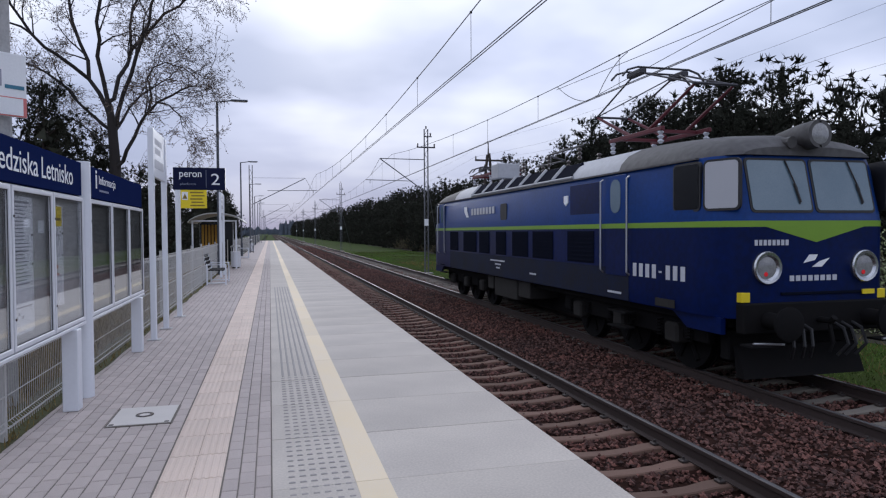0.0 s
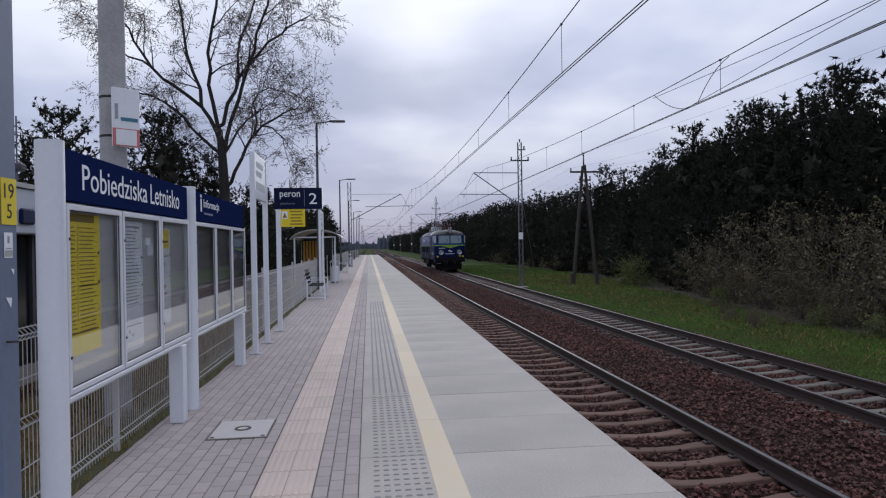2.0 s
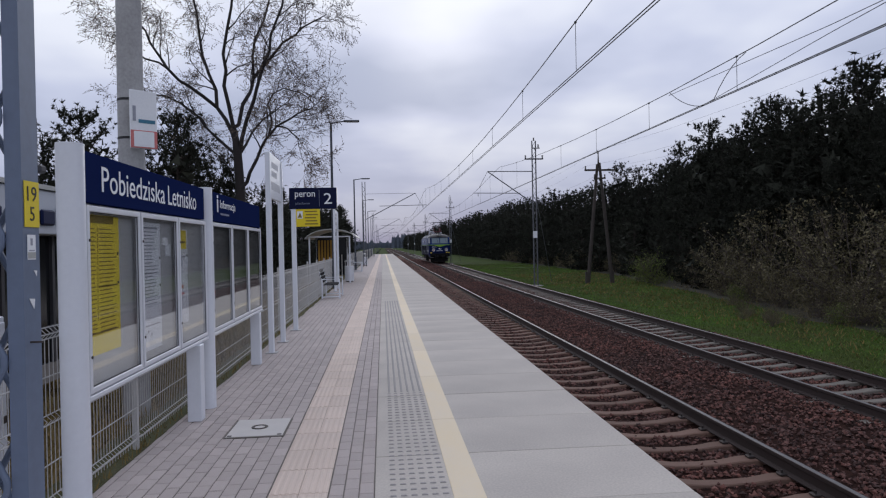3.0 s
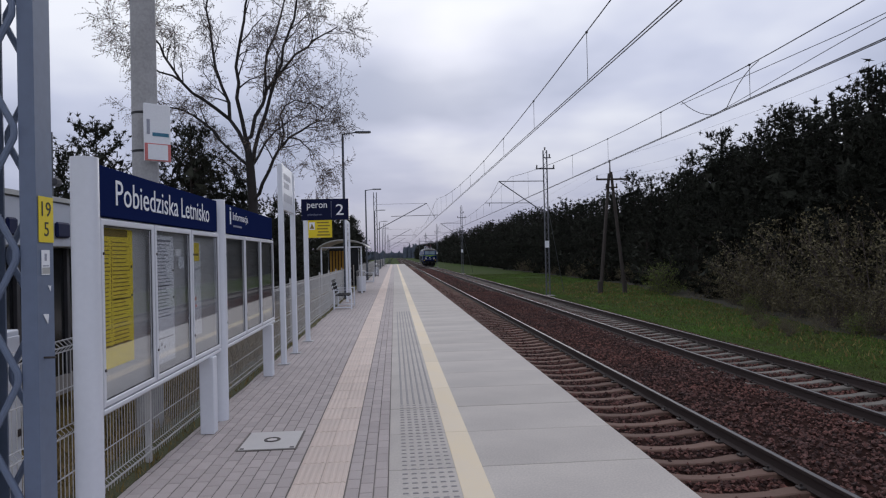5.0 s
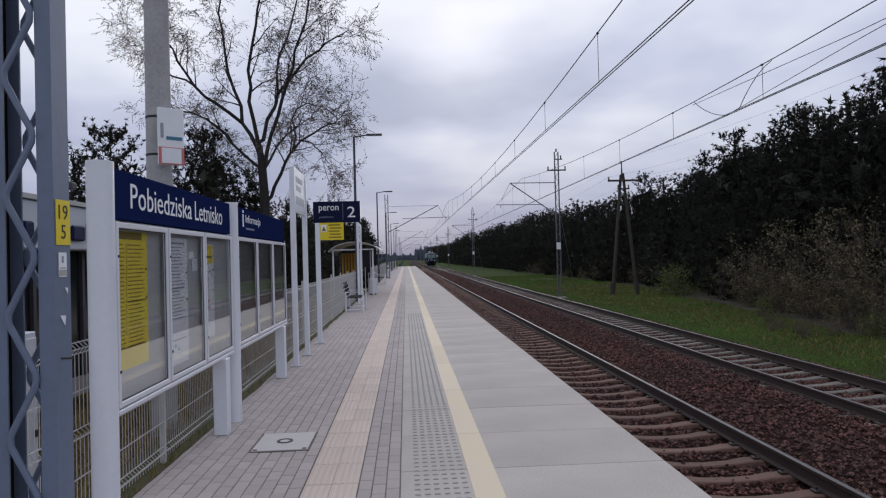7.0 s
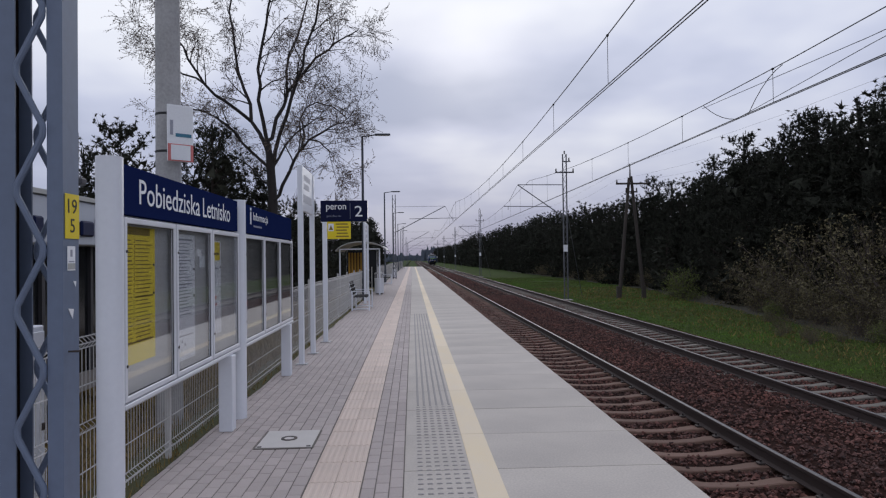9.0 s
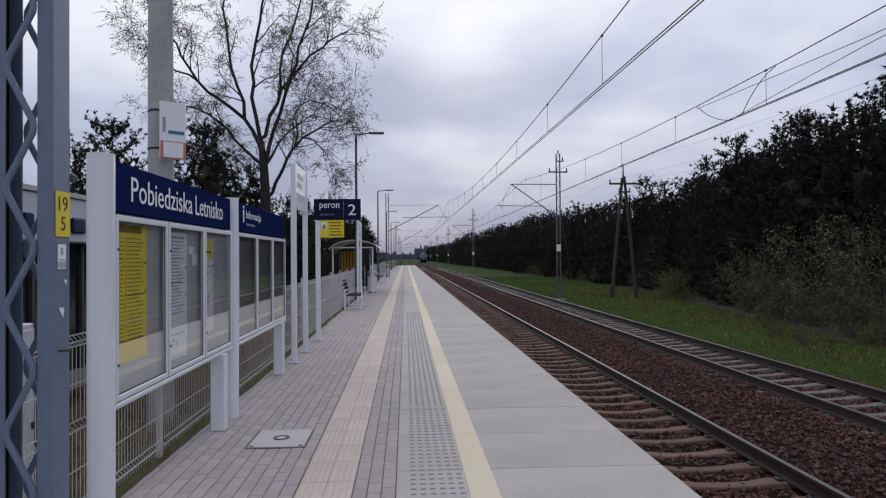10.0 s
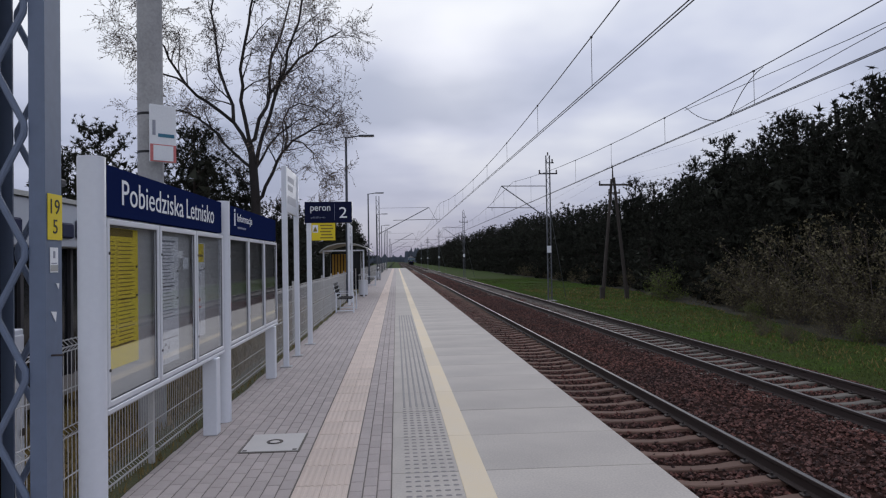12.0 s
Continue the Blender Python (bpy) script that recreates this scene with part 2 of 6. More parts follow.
    "loco_blue": material("mid_blue_paint", (0.009, 0.045, 0.20), 0.30, second=(0.007, 0.032, 0.13), scale=1.2, fine=14, amount=0.8, spec=0.12),
    "loco_navy": material("deep_blue_paint", (0.002, 0.011, 0.080), 0.36, second=(0.003, 0.007, 0.034), scale=0.8, fine=10, amount=0.85, spec=0.12),
    "loco_green": material("lime_band", (0.18, 0.33, 0.02), 0.45, second=(0.15, 0.28, 0.02), scale=2),
    "loco_dirt": material("sooty_lower_panel", (0.012, 0.018, 0.045), 0.7, second=(0.016, 0.016, 0.02), scale=1.5, fine=18, amount=0.9, spec=0.1),
    "loco_grille": material("dark_grille", (0.008, 0.010, 0.020), 0.9, second=(0.005, 0.006, 0.012), scale=3, spec=0.02),
    "loco_roof": material("sooty_roof", (0.10, 0.096, 0.096), 0.7, second=(0.045, 0.042, 0.042), scale=0.9, fine=8, amount=0.9),
    "loco_roof_pale": material("pale_roof", (0.42, 0.43, 0.46), 0.6, second=(0.28, 0.28, 0.30), scale=1.5, fine=10),
    "loco_frame": material("black_running_gear", (0.009, 0.009, 0.010), 0.8, second=(0.014, 0.012, 0.011), scale=4, spec=0.08),
    "loco_grey": material("dusty_grey_box", (0.040, 0.038, 0.036), 0.85, second=(0.022, 0.020, 0.019), scale=4, spec=0.1),
    "loco_glass": material("windscreen", (0.10, 0.155, 0.20), 0.10, second=(0.16, 0.215, 0.26), scale=1.5, spec=0.6),
    "loco_curtain": material("white_curtain", (0.42, 0.43, 0.46), 0.7, second=(0.4, 0.41, 0.44), scale=6, stretch=(4, 4, 0.5)),
    "chrome": material("lamp_chrome", (0.55, 0.56, 0.58), 0.22, 0.9),
    "lens": material("lamp_lens", (0.30, 0.30, 0.30), 0.08, second=(0.10, 0.10, 0.11), scale=20, spec=0.8),
    "red_lens": material("red_lamp", (0.55, 0.02, 0.03), 0.2, emit=0.25),
    "red_paint": material("red_oxide_arm", (0.10, 0.005, 0.013), 0.6, second=(0.05, 0.004, 0.008), scale=4),
    "steel": material("bright_steel", (0.45, 0.46, 0.48), 0.35, 0.8),
}


# ======== building tools ========
class Shape:
    """Collects vertices and faces of one mesh."""

    def __init__(self):
        self.v, self.f = [], []

    def add(self, verts, faces):
        k = len(self.v)
        self.v += [tuple(p) for p in verts]
        self.f += [tuple(i + k for i in q) for q in faces]
        return self

    def box(self, x0, x1, y0, y1, z0, z1, c=0.0):
        if not c:
            vs = [(x, y, z) for x in (x0, x1) for y in (y0, y1) for z in (z0, z1)]
            return self.add(vs, [(0, 1, 3, 2), (4, 6, 7, 5), (0, 4, 5, 1), (2, 3, 7, 6), (0, 2, 6, 4), (1, 5, 7, 3)])
        mid_, half_ = [(a + b) / 2 for a, b in ((x0, x1), (y0, y1), (z0, z1))], [abs(b - a) / 2 for a, b in ((x0, x1), (y0, y1), (z0, z1))]
        c = min(c, min(half_) * 0.9)
        idx, vs, fs = {}, [], []
        for sx in (-1, 1):
            for sy in (-1, 1):
                for sz in (-1, 1):
                    for ax in range(3):
                        s = (sx, sy, sz)
                        idx[s, ax] = len(vs)
                        vs.append([mid_[i] + s[i] * (half_[i] - (0 if i == ax else c)) for i in range(3)])
        for ax in range(3):
            u, w = [i for i in range(3) if i != ax]
            for sg in (-1, 1):
                q = []
                for a, b in ((-1, -1), (1, -1), (1, 1), (-1, 1)):
                    s = [0, 0, 0]
                    s[ax], s[u], s[w] = sg, a, b
                    q.append(idx[tuple(s), ax])
                fs.append(tuple(q))
            for a in (-1, 1):
                for b in (-1, 1):
                    s0, s1 = [0, 0, 0], [0, 0, 0]
                    s0[u], s0[w], s0[ax], s1[u], s1[w], s1[ax] = a, b, -1, a, b, 1
                    s0, s1 = tuple(s0), tuple(s1)
                    fs.append((idx[s0, u], idx[s1, u], idx[s1, w], idx[s0, w]))
        for sx in (-1, 1):
            for sy in (-1, 1):
                for sz in (-1, 1):
                    fs.append(tuple(idx[(sx, sy, sz), i] for i in range(3)))
        return self.add(vs, fs)

    def tube(self, pts, r, n=8, caps=True, squash=None):
        pts = [Vector(p) for p in pts]
        rs = list(r) if isinstance(r, (list, tuple)) else [r] * len(pts)
        vs, fs = [], []
        ref = None
        for i, p in enumerate(pts):
            d = (pts[min(i + 1, len(pts) - 1)] - pts[max(i - 1, 0)]).normalized()
            if ref is None:
                ref = Vector((0, 0, 1)) if abs(d.z) < 0.9 else Vector((1, 0, 0))
            a = (ref - d * ref.dot(d)).normalized()
            b = d.cross(a)
            ref = a
            for k in range(n):
                th = 2 * math.pi * (k + 0.5) / n
                vs.append(p + (a * math.cos(th) + b * math.sin(th)) * rs[i])
        for i in range(len(pts) - 1):
            for k in range(n):
                fs.append((i * n + k, i * n + (k + 1) % n, (i + 1) * n + (k + 1) % n, (i + 1) * n + k))
        if caps:
            fs.append(tuple(reversed(range(n))))
            fs.append(tuple((len(pts) - 1) * n + k for k in range(n)))
        return self.add(vs, fs)

    def prism(self, poly, axis, a, b):
        """A flat outline pulled along an axis; the outline's two numbers are the other two axes in order."""
        i = "xyz".index(axis)
        n = len(poly)
        vs = []
        for t in (a, b):
            for p in poly:
                q = list(p)
                q.insert(i, t)
                vs.append(q)
        fs = [tuple(range(n)), tuple(reversed(range(n, 2 * n)))]
        fs += [(k, n + k, n + (k + 1) % n, (k + 1) % n) for k in range(n)]
        return self.add(vs, fs)

    def loft(self, rings, closed=True, caps=True):
        n = len(rings[0])
        vs = [p for r in rings for p in r]
        fs = []
        for i in range(len(rings) - 1):
            for k in range(n if closed else n - 1):
                fs.append((i * n + k, i * n + (k + 1) % n, (i + 1) * n + (k + 1) % n, (i + 1) * n + k))
        if caps:
            fs.append(tuple(reversed(range(n))))
            fs.append(tuple((len(rings) - 1) * n + k for k in range(n)))
        return self.add(vs, fs)

    def moved(self, m):
        self.v = [tuple(m @ Vector(p)) for p in self.v]
        return self

    def join(self, other, m=None):
        return self.add([m @ Vector(p) for p in other.v] if m else other.v, other.f)

    def mesh(self, name, mat, smooth=False):
        me = bpy.data.meshes.new(name)
        me.from_pydata(self.v, [], self.f)
        me.materials.append(mat)
        bm = bmesh.new()
        bm.from_mesh(me)
        bmesh.ops.recalc_face_normals(bm, faces=bm.faces)
        bm.to_mesh(me)
        bm.free()
        if smooth:
            me.shade_smooth()
            me.set_sharp_from_angle(angle=radians(35))
        return me


def part(name, shape, mat, parent=None, label="", smooth=False, at=None):
    """One mesh object under a thing, a part or, with no parent, on its own."""
    data = shape if isinstance(shape, bpy.types.Mesh) else shape.mesh(name, M[mat] if isinstance(mat, str) else mat, smooth)
    ob = new(name, data)
    ob.parent = parent
    if at is not None:
        ob.matrix_basis = at
    return tagged(ob, label) if label else ob


def thing(name, at, label, category, group="", kind=""):
    ob = new(name)
    ob.empty_display_size = 0.2
    ob.matrix_basis = at if isinstance(at, Matrix) else pose(*at)
    return tagged(ob, label, category, group, kind)


def letters(text, width, height, m, depth=0.002):
    """Text as a mesh shape, stretched to width and height, its lower left corner at the origin of m."""
    cu = bpy.data.curves.new("text", "FONT")
    cu.body, cu.extrude, cu.resolution_u = text, 0.001, 3
    ob = new("text", cu)
    me = bpy.data.meshes.new_from_object(ob.evaluated_get(bpy.context.evaluated_depsgraph_get()))
    vs = np.array([v.co for v in me.vertices])
    fs = [tuple(p.vertices) for p in me.polygons]
    bpy.data.objects.remove(ob), bpy.data.curves.remove(cu), bpy.data.meshes.remove(me)
    lo, hi = vs.min(0), vs.max(0)
    vs = (vs - lo) / np.maximum(hi - lo, 1e-6) * (width, height, depth)
    return Shape().add([m @ Vector(p) for p in vs], fs)


FACE_X = Matrix(((0, 0, 1, 0), (1, 0, 0, 0), (0, 1, 0, 0), (0, 0, 0, 1)))      # written on a face that looks along +x
FACE_NX = Matrix(((0, 0, -1, 0), (-1, 0, 0, 0), (0, 1, 0, 0), (0, 0, 0, 1)))   # along -x
FACE_NY = Matrix(((1, 0, 0, 0), (0, 0, -1, 0), (0, 1, 0, 0), (0, 0, 0, 1)))    # along -y


def at(x, y, z):
    return Matrix.Translation((x, y, z))


rnd = random.Random(7)
RAIL = -0.75      # rail level; the platform's top is 0
FAR = 3.98        # axis of the second track
# ======== ground, ballast and tracks ========
def ground_height(x, y):
    bumps = 0.10 * noise.noise(Vector((x * 0.25, y * 0.2, 0))) + 0.04 * noise.noise(Vector((x * 0.9, y * 0.9, 5)))
    if x < -5.8:
        return -0.12 + bumps * 0.6 - min(0.5, max(0, (-6.6 - x) * 0.25))
    if x < -1.7:
        return -1.25
    if x < 6.0:
        return -1.16
    return -1.22 + bumps * min(1, (x - 6) / 2) + max(0.0, x - 12) * 0.01


def ground():
    xs = [-1500, -600, -250, -120, -60, -40, -25, -16, -12, -9, -7.5, -6.6, -6.2, -5.84, -5.79, -1.8, -1.6, 0, 2, 4, 5.9] + [6.2 + 0.5 * i for i in range(30)] + [24, 30, 40, 60, 120, 250, 600, 1500]
    ys = [-600, -200, -80, -40, -20, -10] + [-6 + 1.0 * i for i in range(80)] + [75 + 5 * i for i in range(25)] + [210, 250, 320, 420, 600, 900, 1600]
    s = Shape()
    s.add([(x, y, ground_height(x, y) - (0.12 if x < -5.8 else 0)) for x in xs for y in ys],
          [(i * len(ys) + j, (i + 1) * len(ys) + j, (i + 1) * len(ys) + j + 1, i * len(ys) + j + 1) for i in range(len(xs) - 1) for j in range(len(ys) - 1)])
    return tagged(part("ground", s, "ground", smooth=True), "uneven green and brown spring grass beside the tracks", "ground", kind="structure")


ground()


def wood_edge(y):
    """Where the grass ends and the undergrowth begins, across the tracks."""
    return 10.8 + 5.2 * min(1.0, max(0.0, (y - 18) / 37)) + 0.5 * noise.noise(Vector((y * 0.25, 8, 0)))


def forest_floor():
    s = Shape()
    ys = [-10 + 1.5 * i for i in range(100)]
    cols = (0.0, 0.5, 1.5, 3.0, 6.0, 12.0)
    vs = []
    for y in ys:
        e = wood_edge(y) + 0.35 * noise.noise(Vector((y * 1.1, 2, 0)))
        vs += [(e + c, y, ground_height(e + c, y) + (0.005 if c == 0 else 0.035)) for c in cols]
    s.add(vs, [(i * 6 + j, i * 6 + j + 1, (i + 1) * 6 + j + 1, (i + 1) * 6 + j) for i in range(99) for j in range(5)])
    tagged(part("forest_floor", s, "litter", smooth=True), "dark brown leaf litter under the shrubs and pines", "ground", kind="structure")


forest_floor()


def dry_bank():
    s = Shape()
    xs = [-5.9, -6.3, -6.9, -7.7, -9, -11, -14, -20]
    ys = [-8 + 1.5 * i for i in range(70)]
    s.add([(x, y, ground_height(x, y) + 0.03) for x in xs for y in ys], [(i * 70 + j, i * 70 + j + 1, (i + 1) * 70 + j + 1, (i + 1) * 70 + j) for i in range(7) for j in range(69)])
    tagged(part("dry_bank", s, "dry", smooth=True), "bank of dry yellow-brown grass behind the fence", "ground", kind="structure")


dry_bank()


def bed_height(x):
    """Top of the ballast across the two tracks."""
    knots = [(-1.66, -1.02), (-1.2, -0.99), (-0.75, -0.985), (0.0, -0.985), (0.70, -0.985), (0.86, -0.915), (1.35, -0.90), (2.0, -0.94), (2.6, -0.90), (3.12, -0.915), (3.28, -0.975), (3.98, -0.975), (4.68, -0.975), (4.84, -0.915), (5.35, -0.91), (6.0, -1.19), (6.3, -1.3)]
    for (a, za), (b, zb) in zip(knots, knots[1:]):
        if x <= b:
            return za + (zb - za) * max(0.0, (x - a)) / (b - a)
    return -1.3


def ballast():
    xs = [-1.68 + 0.266 * i for i in range(31)]
    ys = [-30 + 2.0 * i for i in range(100)] + [180, 240, 340, 500, 800]
    s = Shape()
    s.add([(x, y, bed_height(x) - 0.02 + 0.012 * noise.noise(Vector((x * 2, y * 2, 1)))) for x in xs for y in ys],
          [(i * len(ys) + j, (i + 1) * len(ys) + j, (i + 1) * len(ys) + j + 1, i * len(ys) + j + 1) for i in range(30) for j in range(len(ys) - 1)])
    tagged(part("ballast", s, "bed", smooth=True), "reddish brown crushed stone bed under both tracks, darkened for shade between stones", "ballast", kind="structure")
    # loose stones: squashed eight-sided lumps
    rng = np.random.default_rng(3)
    base = np.array([(1, 0, 0), (-1, 0, 0), (0, 1, 0), (0, -1, 0), (0, 0, 1), (0, 0, -1)], float)
    tri = np.array([(0, 2, 4), (2, 1, 4), (1, 3, 4), (3, 0, 4), (2, 0, 5), (1, 2, 5), (3, 1, 5), (0, 3, 5)])
    n = 84000
    y = np.concatenate([2.5 + 42 * rng.random(68000) ** 1.55, 40 + 85 * rng.random(16000) ** 1.3])
    x = -1.62 + 7.75 * rng.random(n)
    keep = np.ones(n, bool)
    for axis, z_off in ((0.0, 0), (FAR, 0)):
        phase = np.abs(((y - 0.2) % 0.6) - 0.3)
        on = (np.abs(x - axis) < 0.68) & (phase > 0.3 - 0.115)
        keep &= ~(on & (rng.random(n) > 0.07))
        for r in (-0.75, 0.75):
            keep &= np.abs(x - axis - r) > 0.09
    x, y = x[keep], y[keep]
    n = len(x)
    z = np.array([bed_height(v) for v in x]) + rng.uniform(-0.012, 0.016, n)
    size = rng.uniform(0.018, 0.045, n) * (1 - 0.35 * rng.random(n)) * np.clip(y / 38, 1.0, 2.4)
    jit = base[None] * size[:, None, None] * rng.uniform(0.65, 1.3, (n, 6, 1)) + rng.normal(0, 0.006, (n, 6, 3))
    th, ph = rng.random(n) * 6.283, rng.normal(0, 0.7, n)
    c, s_, cp, sp = np.cos(th), np.sin(th), np.cos(ph), np.sin(ph)
    px, py, pz = jit[..., 0], jit[..., 1], jit[..., 2]
    py, pz = py * cp[:, None] - pz * sp[:, None], py * sp[:, None] + pz * cp[:, None]
    px, py = px * c[:, None] - py * s_[:, None], px * s_[:, None] + py * c[:, None]
    vs = np.stack([px + x[:, None], py + y[:, None], pz * 0.8 + z[:, None]], -1).reshape(-1, 3)
    fs = (tri[None] + 6 * np.arange(n)[:, None, None]).reshape(-1, 3)
    me = bpy.data.meshes.new("ballast_stones")
    me.from_pydata(vs.tolist(), [], fs.tolist())
    me.materials.append(M["stone"])
    tagged(new("ballast_stones", me), "loose reddish brown crushed stones lying round the sleepers", "gravel", kind="stuff")


ballast()


def track(axis, name, sleeper_mat, words, y0, y1, level=RAIL):
    t = thing(name, (axis, 0, level), words, "track", "railway tracks", "structure")
    h = [(-0.036, 0), (0.036, 0), (0.036, -0.035), (0.010, -0.052), (0.010, -0.145), (0.07, -0.16), (0.07, -0.172), (-0.07, -0.172), (-0.07, -0.16), (-0.010, -0.145), (-0.010, -0.052), (-0.036, -0.035)]
    for side in (-0.75, 0.75):
        rail = part("rail", Shape().prism([(side + a, b) for a, b in h], "y", y0, y1), "rail_side", t, "rusty steel rail with a bright running surface")
        part("running_surface", Shape().prism([(side - 0.026, 0.0), (side + 0.026, 0.0), (side + 0.022, 0.003), (side - 0.022, 0.003)], "y", y0, y1), "rail_top", rail, "polished steel running surface")
    # one sleeper, waisted and lower in the middle
    s = Shape()
    rings = []
    for x, z, w in ((-1.3, -0.20, 0.13), (-1.05, -0.175, 0.13), (-0.75, -0.172, 0.125), (-0.5, -0.18, 0.115), (-0.3, -0.205, 0.10), (0, -0.215, 0.095), (0.3, -0.205, 0.10), (0.5, -0.18, 0.115), (0.75, -0.172, 0.125), (1.05, -0.175, 0.13), (1.3, -0.20, 0.13)):
        rings.append([(x, -w, z - 0.12), (x, -w * 0.88, z - 0.012), (x, -w * 0.75, z), (x, w * 0.75, z), (x, w * 0.88, z - 0.012), (x, w, z - 0.12)])
    me = s.loft(rings).mesh("sleeper", M[sleeper_mat])
    clip = Shape()
    for side in (-0.75, 0.75):
        for d in (-1, 1):
            clip.box(side + d * 0.07, side + d * 0.15, -0.05, 0.05, -0.175, -0.145, 0.008)
            clip.tube([(side + d * 0.11, 0, -0.15), (side + d * 0.11, 0, -0.115)], 0.014, 6)
    cm = clip.mesh("rail_clip", M["iron"])
    y, k = 0.2 - 0.6 * 12, 0
    while y < y1 and k < 290:
        sl = part("sleeper", me, None, t, at=pose(rnd.uniform(-0.02, 0.02), y + rnd.uniform(-0.015, 0.015), rnd.uniform(-0.004, 0.002), 0, 0, rnd.uniform(-0.6, 0.6)))
        if y < 32:
            part("rail_clip", cm, None, sl)
        y += 0.6
        k += 1


track(-0.012, "track_1", "sleeper_brown", "railway track on rust-stained concrete sleepers beside the platform", -30, 700, RAIL - 0.015)
track(FAR, "track_2", "sleeper_grey", "railway track on pale grey concrete sleepers beside the grass", -30, 700)


# ======== platform ========
EDGE, BACK = -1.645, -5.78
PLAT_END = 138.0


def platform():
    p = thing("platform", (0, 0, 0), "straight station platform of grey concrete slabs and pavers", "platform", kind="structure")
    body = Shape().box(-5.8, EDGE - 0.06, -12, PLAT_END, -1.3, -0.09)
    part("platform_wall", body, "slab_side", p, "stained concrete platform wall")
    part("paving_bed", Shape().box(-5.72, -3.735, -12, PLAT_END, -0.088, -0.007), "joint", p, "dark sandy bed between the pavers")
    # edge slabs, one metre apart
    sl = Shape().box(-3.738, EDGE, 0.005, 1.025, -0.085, 0.0, 0.002).mesh("edge_slab", M["slab"])
    pad = Shape().box(-3.735, EDGE - 0.05, -0.01, 1.04, -0.088, -0.02).mesh("slab_joint", M["joint"])
    yel = Shape().box(-3.222, -3.010, 0.004, 2.056, -0.02, 0.003, 0.002).mesh("yellow_tile", M["yellow_line"])
    gt = Shape().box(0.0015, 0.1965, 0.003, 0.477, -0.05, 0.0, 0.002)
    for i in range(4):
        x = 0.028 + i * 0.0475
        gt.prism([(x - 0.015, 0.0), (x - 0.009, 0.0035), (x + 0.009, 0.0035), (x + 0.015, 0.0)], "y", 0.01, 0.47)
    gt = gt.mesh("guidance_tile", M["guide"])
    y = 5.15 - 1.03 * 9
    k = 0
    while y < PLAT_END - 1:
        part("edge_slab", sl, None, p, at=at(0, y, rnd.uniform(-0.0015, 0.0015)))
        if k % 2 == 0:
            part("yellow_tile", yel, None, p, "yellow warning line tile", at=at(0, y, 0))
        y += 1.03
        k += 1
    part("slab_bed", Shape().box(-3.74, EDGE - 0.03, -12, PLAT_END, -0.0885, -0.03), "joint", p, "dark joints between the slabs")
    y = 4.93 - 0.4825 * 20
    for k in range(148):
        for x in (-4.448, -4.250):
            part("guidance_tile", gt, None, p, "ribbed beige guidance tile", at=at(x, y + k * 0.4825, rnd.uniform(-0.001, 0.001)))
    part("guidance_strip", Shape().box(-4.448, -4.053, y + 148 * 0.4825, PLAT_END, -0.05, 0.0), "guide", p, "beige guidance strip")
    # raised studs, then long ribs, cast into the slabs
    st = Shape()
    yy = -4.0
    while yy < 7.38:
        for i in range(6):
            x = -3.615 + i * 0.0695
            a, b = 0.022, 0.011
            st.add([(x - a, yy - b, 0), (x + a, yy - b, 0), (x + a, yy + b, 0), (x - a, yy + b, 0), (x - a * .6, yy - b * .6, .005), (x + a * .6, yy - b * .6, .005), (x + a * .6, yy + b * .6, .005), (x - a * .6, yy + b * .6, .005)],
                   [(4, 5, 6, 7), (0, 1, 5, 4), (1, 2, 6, 5), (2, 3, 7, 6), (3, 0, 4, 7)])
        yy += 0.104
    tagged(part("tactile_studs", st, "stud", p, "dark raised tactile studs"), kind="stuff")
    for i in range(6):
        x = -3.615 + i * 0.0695
        part("tactile_rib", Shape().prism([(x - 0.013, 0.0), (x - 0.008, 0.005), (x + 0.008, 0.005), (x + 0.013, 0.0)], "y", 7.42, 19.8), "stud", p, "dark raised tactile rib")

    # pavers: courses across, half bond; the near ones singly, the others joined
    def brick(lx, ly):
        c = 0.005
        return ([(c, c, 0), (lx - c, c, 0), (lx - c, ly - c, 0), (c, ly - c, 0), (0, 0, -c), (lx, 0, -c), (lx, ly, -c), (0, ly, -c), (0, 0, -.03), (lx, 0, -.03), (lx, ly, -.03), (0, ly, -.03)],
                [(0, 1, 2, 3), (4, 5, 1, 0), (5, 6, 2, 1), (6, 7, 3, 2), (7, 4, 0, 3), (8, 9, 5, 4), (9, 10, 6, 5), (10, 11, 7, 6), (11, 8, 4, 7)])

    lone = {}
    rest = Shape()
    g = 0.006

    def lay(x, y, lx, ly, single):
        z = -0.001 + rnd.uniform(-0.003, 0.001)
        if single:
            key = (round(lx, 3), round(ly, 3))
            if key not in lone:
                lone[key] = Shape().add(*brick(lx - g, ly - g)).mesh("paver", M["paver"])
            part("paver", lone[key], None, p, at=at(x, y, z))
        else:
            v, f = brick(lx - g, ly - g)
            rest.add([(a + x, b + y, c + z) for a, b, c in v], f)

    for col in range(12):
        y = -5.0 + (0.1 if col % 2 else 0)
        while y < 42:
            lay(-5.71 + col * 0.1046, y, 0.1046, 0.2, 4.4 < y < 9.2)
            y += 0.2
    for col in range(3):
        y = -5.0 + (0.1 if col % 2 else 0)
        while y < 42:
            lay(-4.045 + col * 0.1015, y, 0.1015, 0.2, False)
            y += 0.2
    tagged(part("paver_field", rest, "paver", p, "grey rectangular concrete pavers"), kind="stuff")
    part("paver_field", Shape().box(-5.71, -4.455, 42, PLAT_END, -0.05, -0.002), "paver", p, "grey pavers")
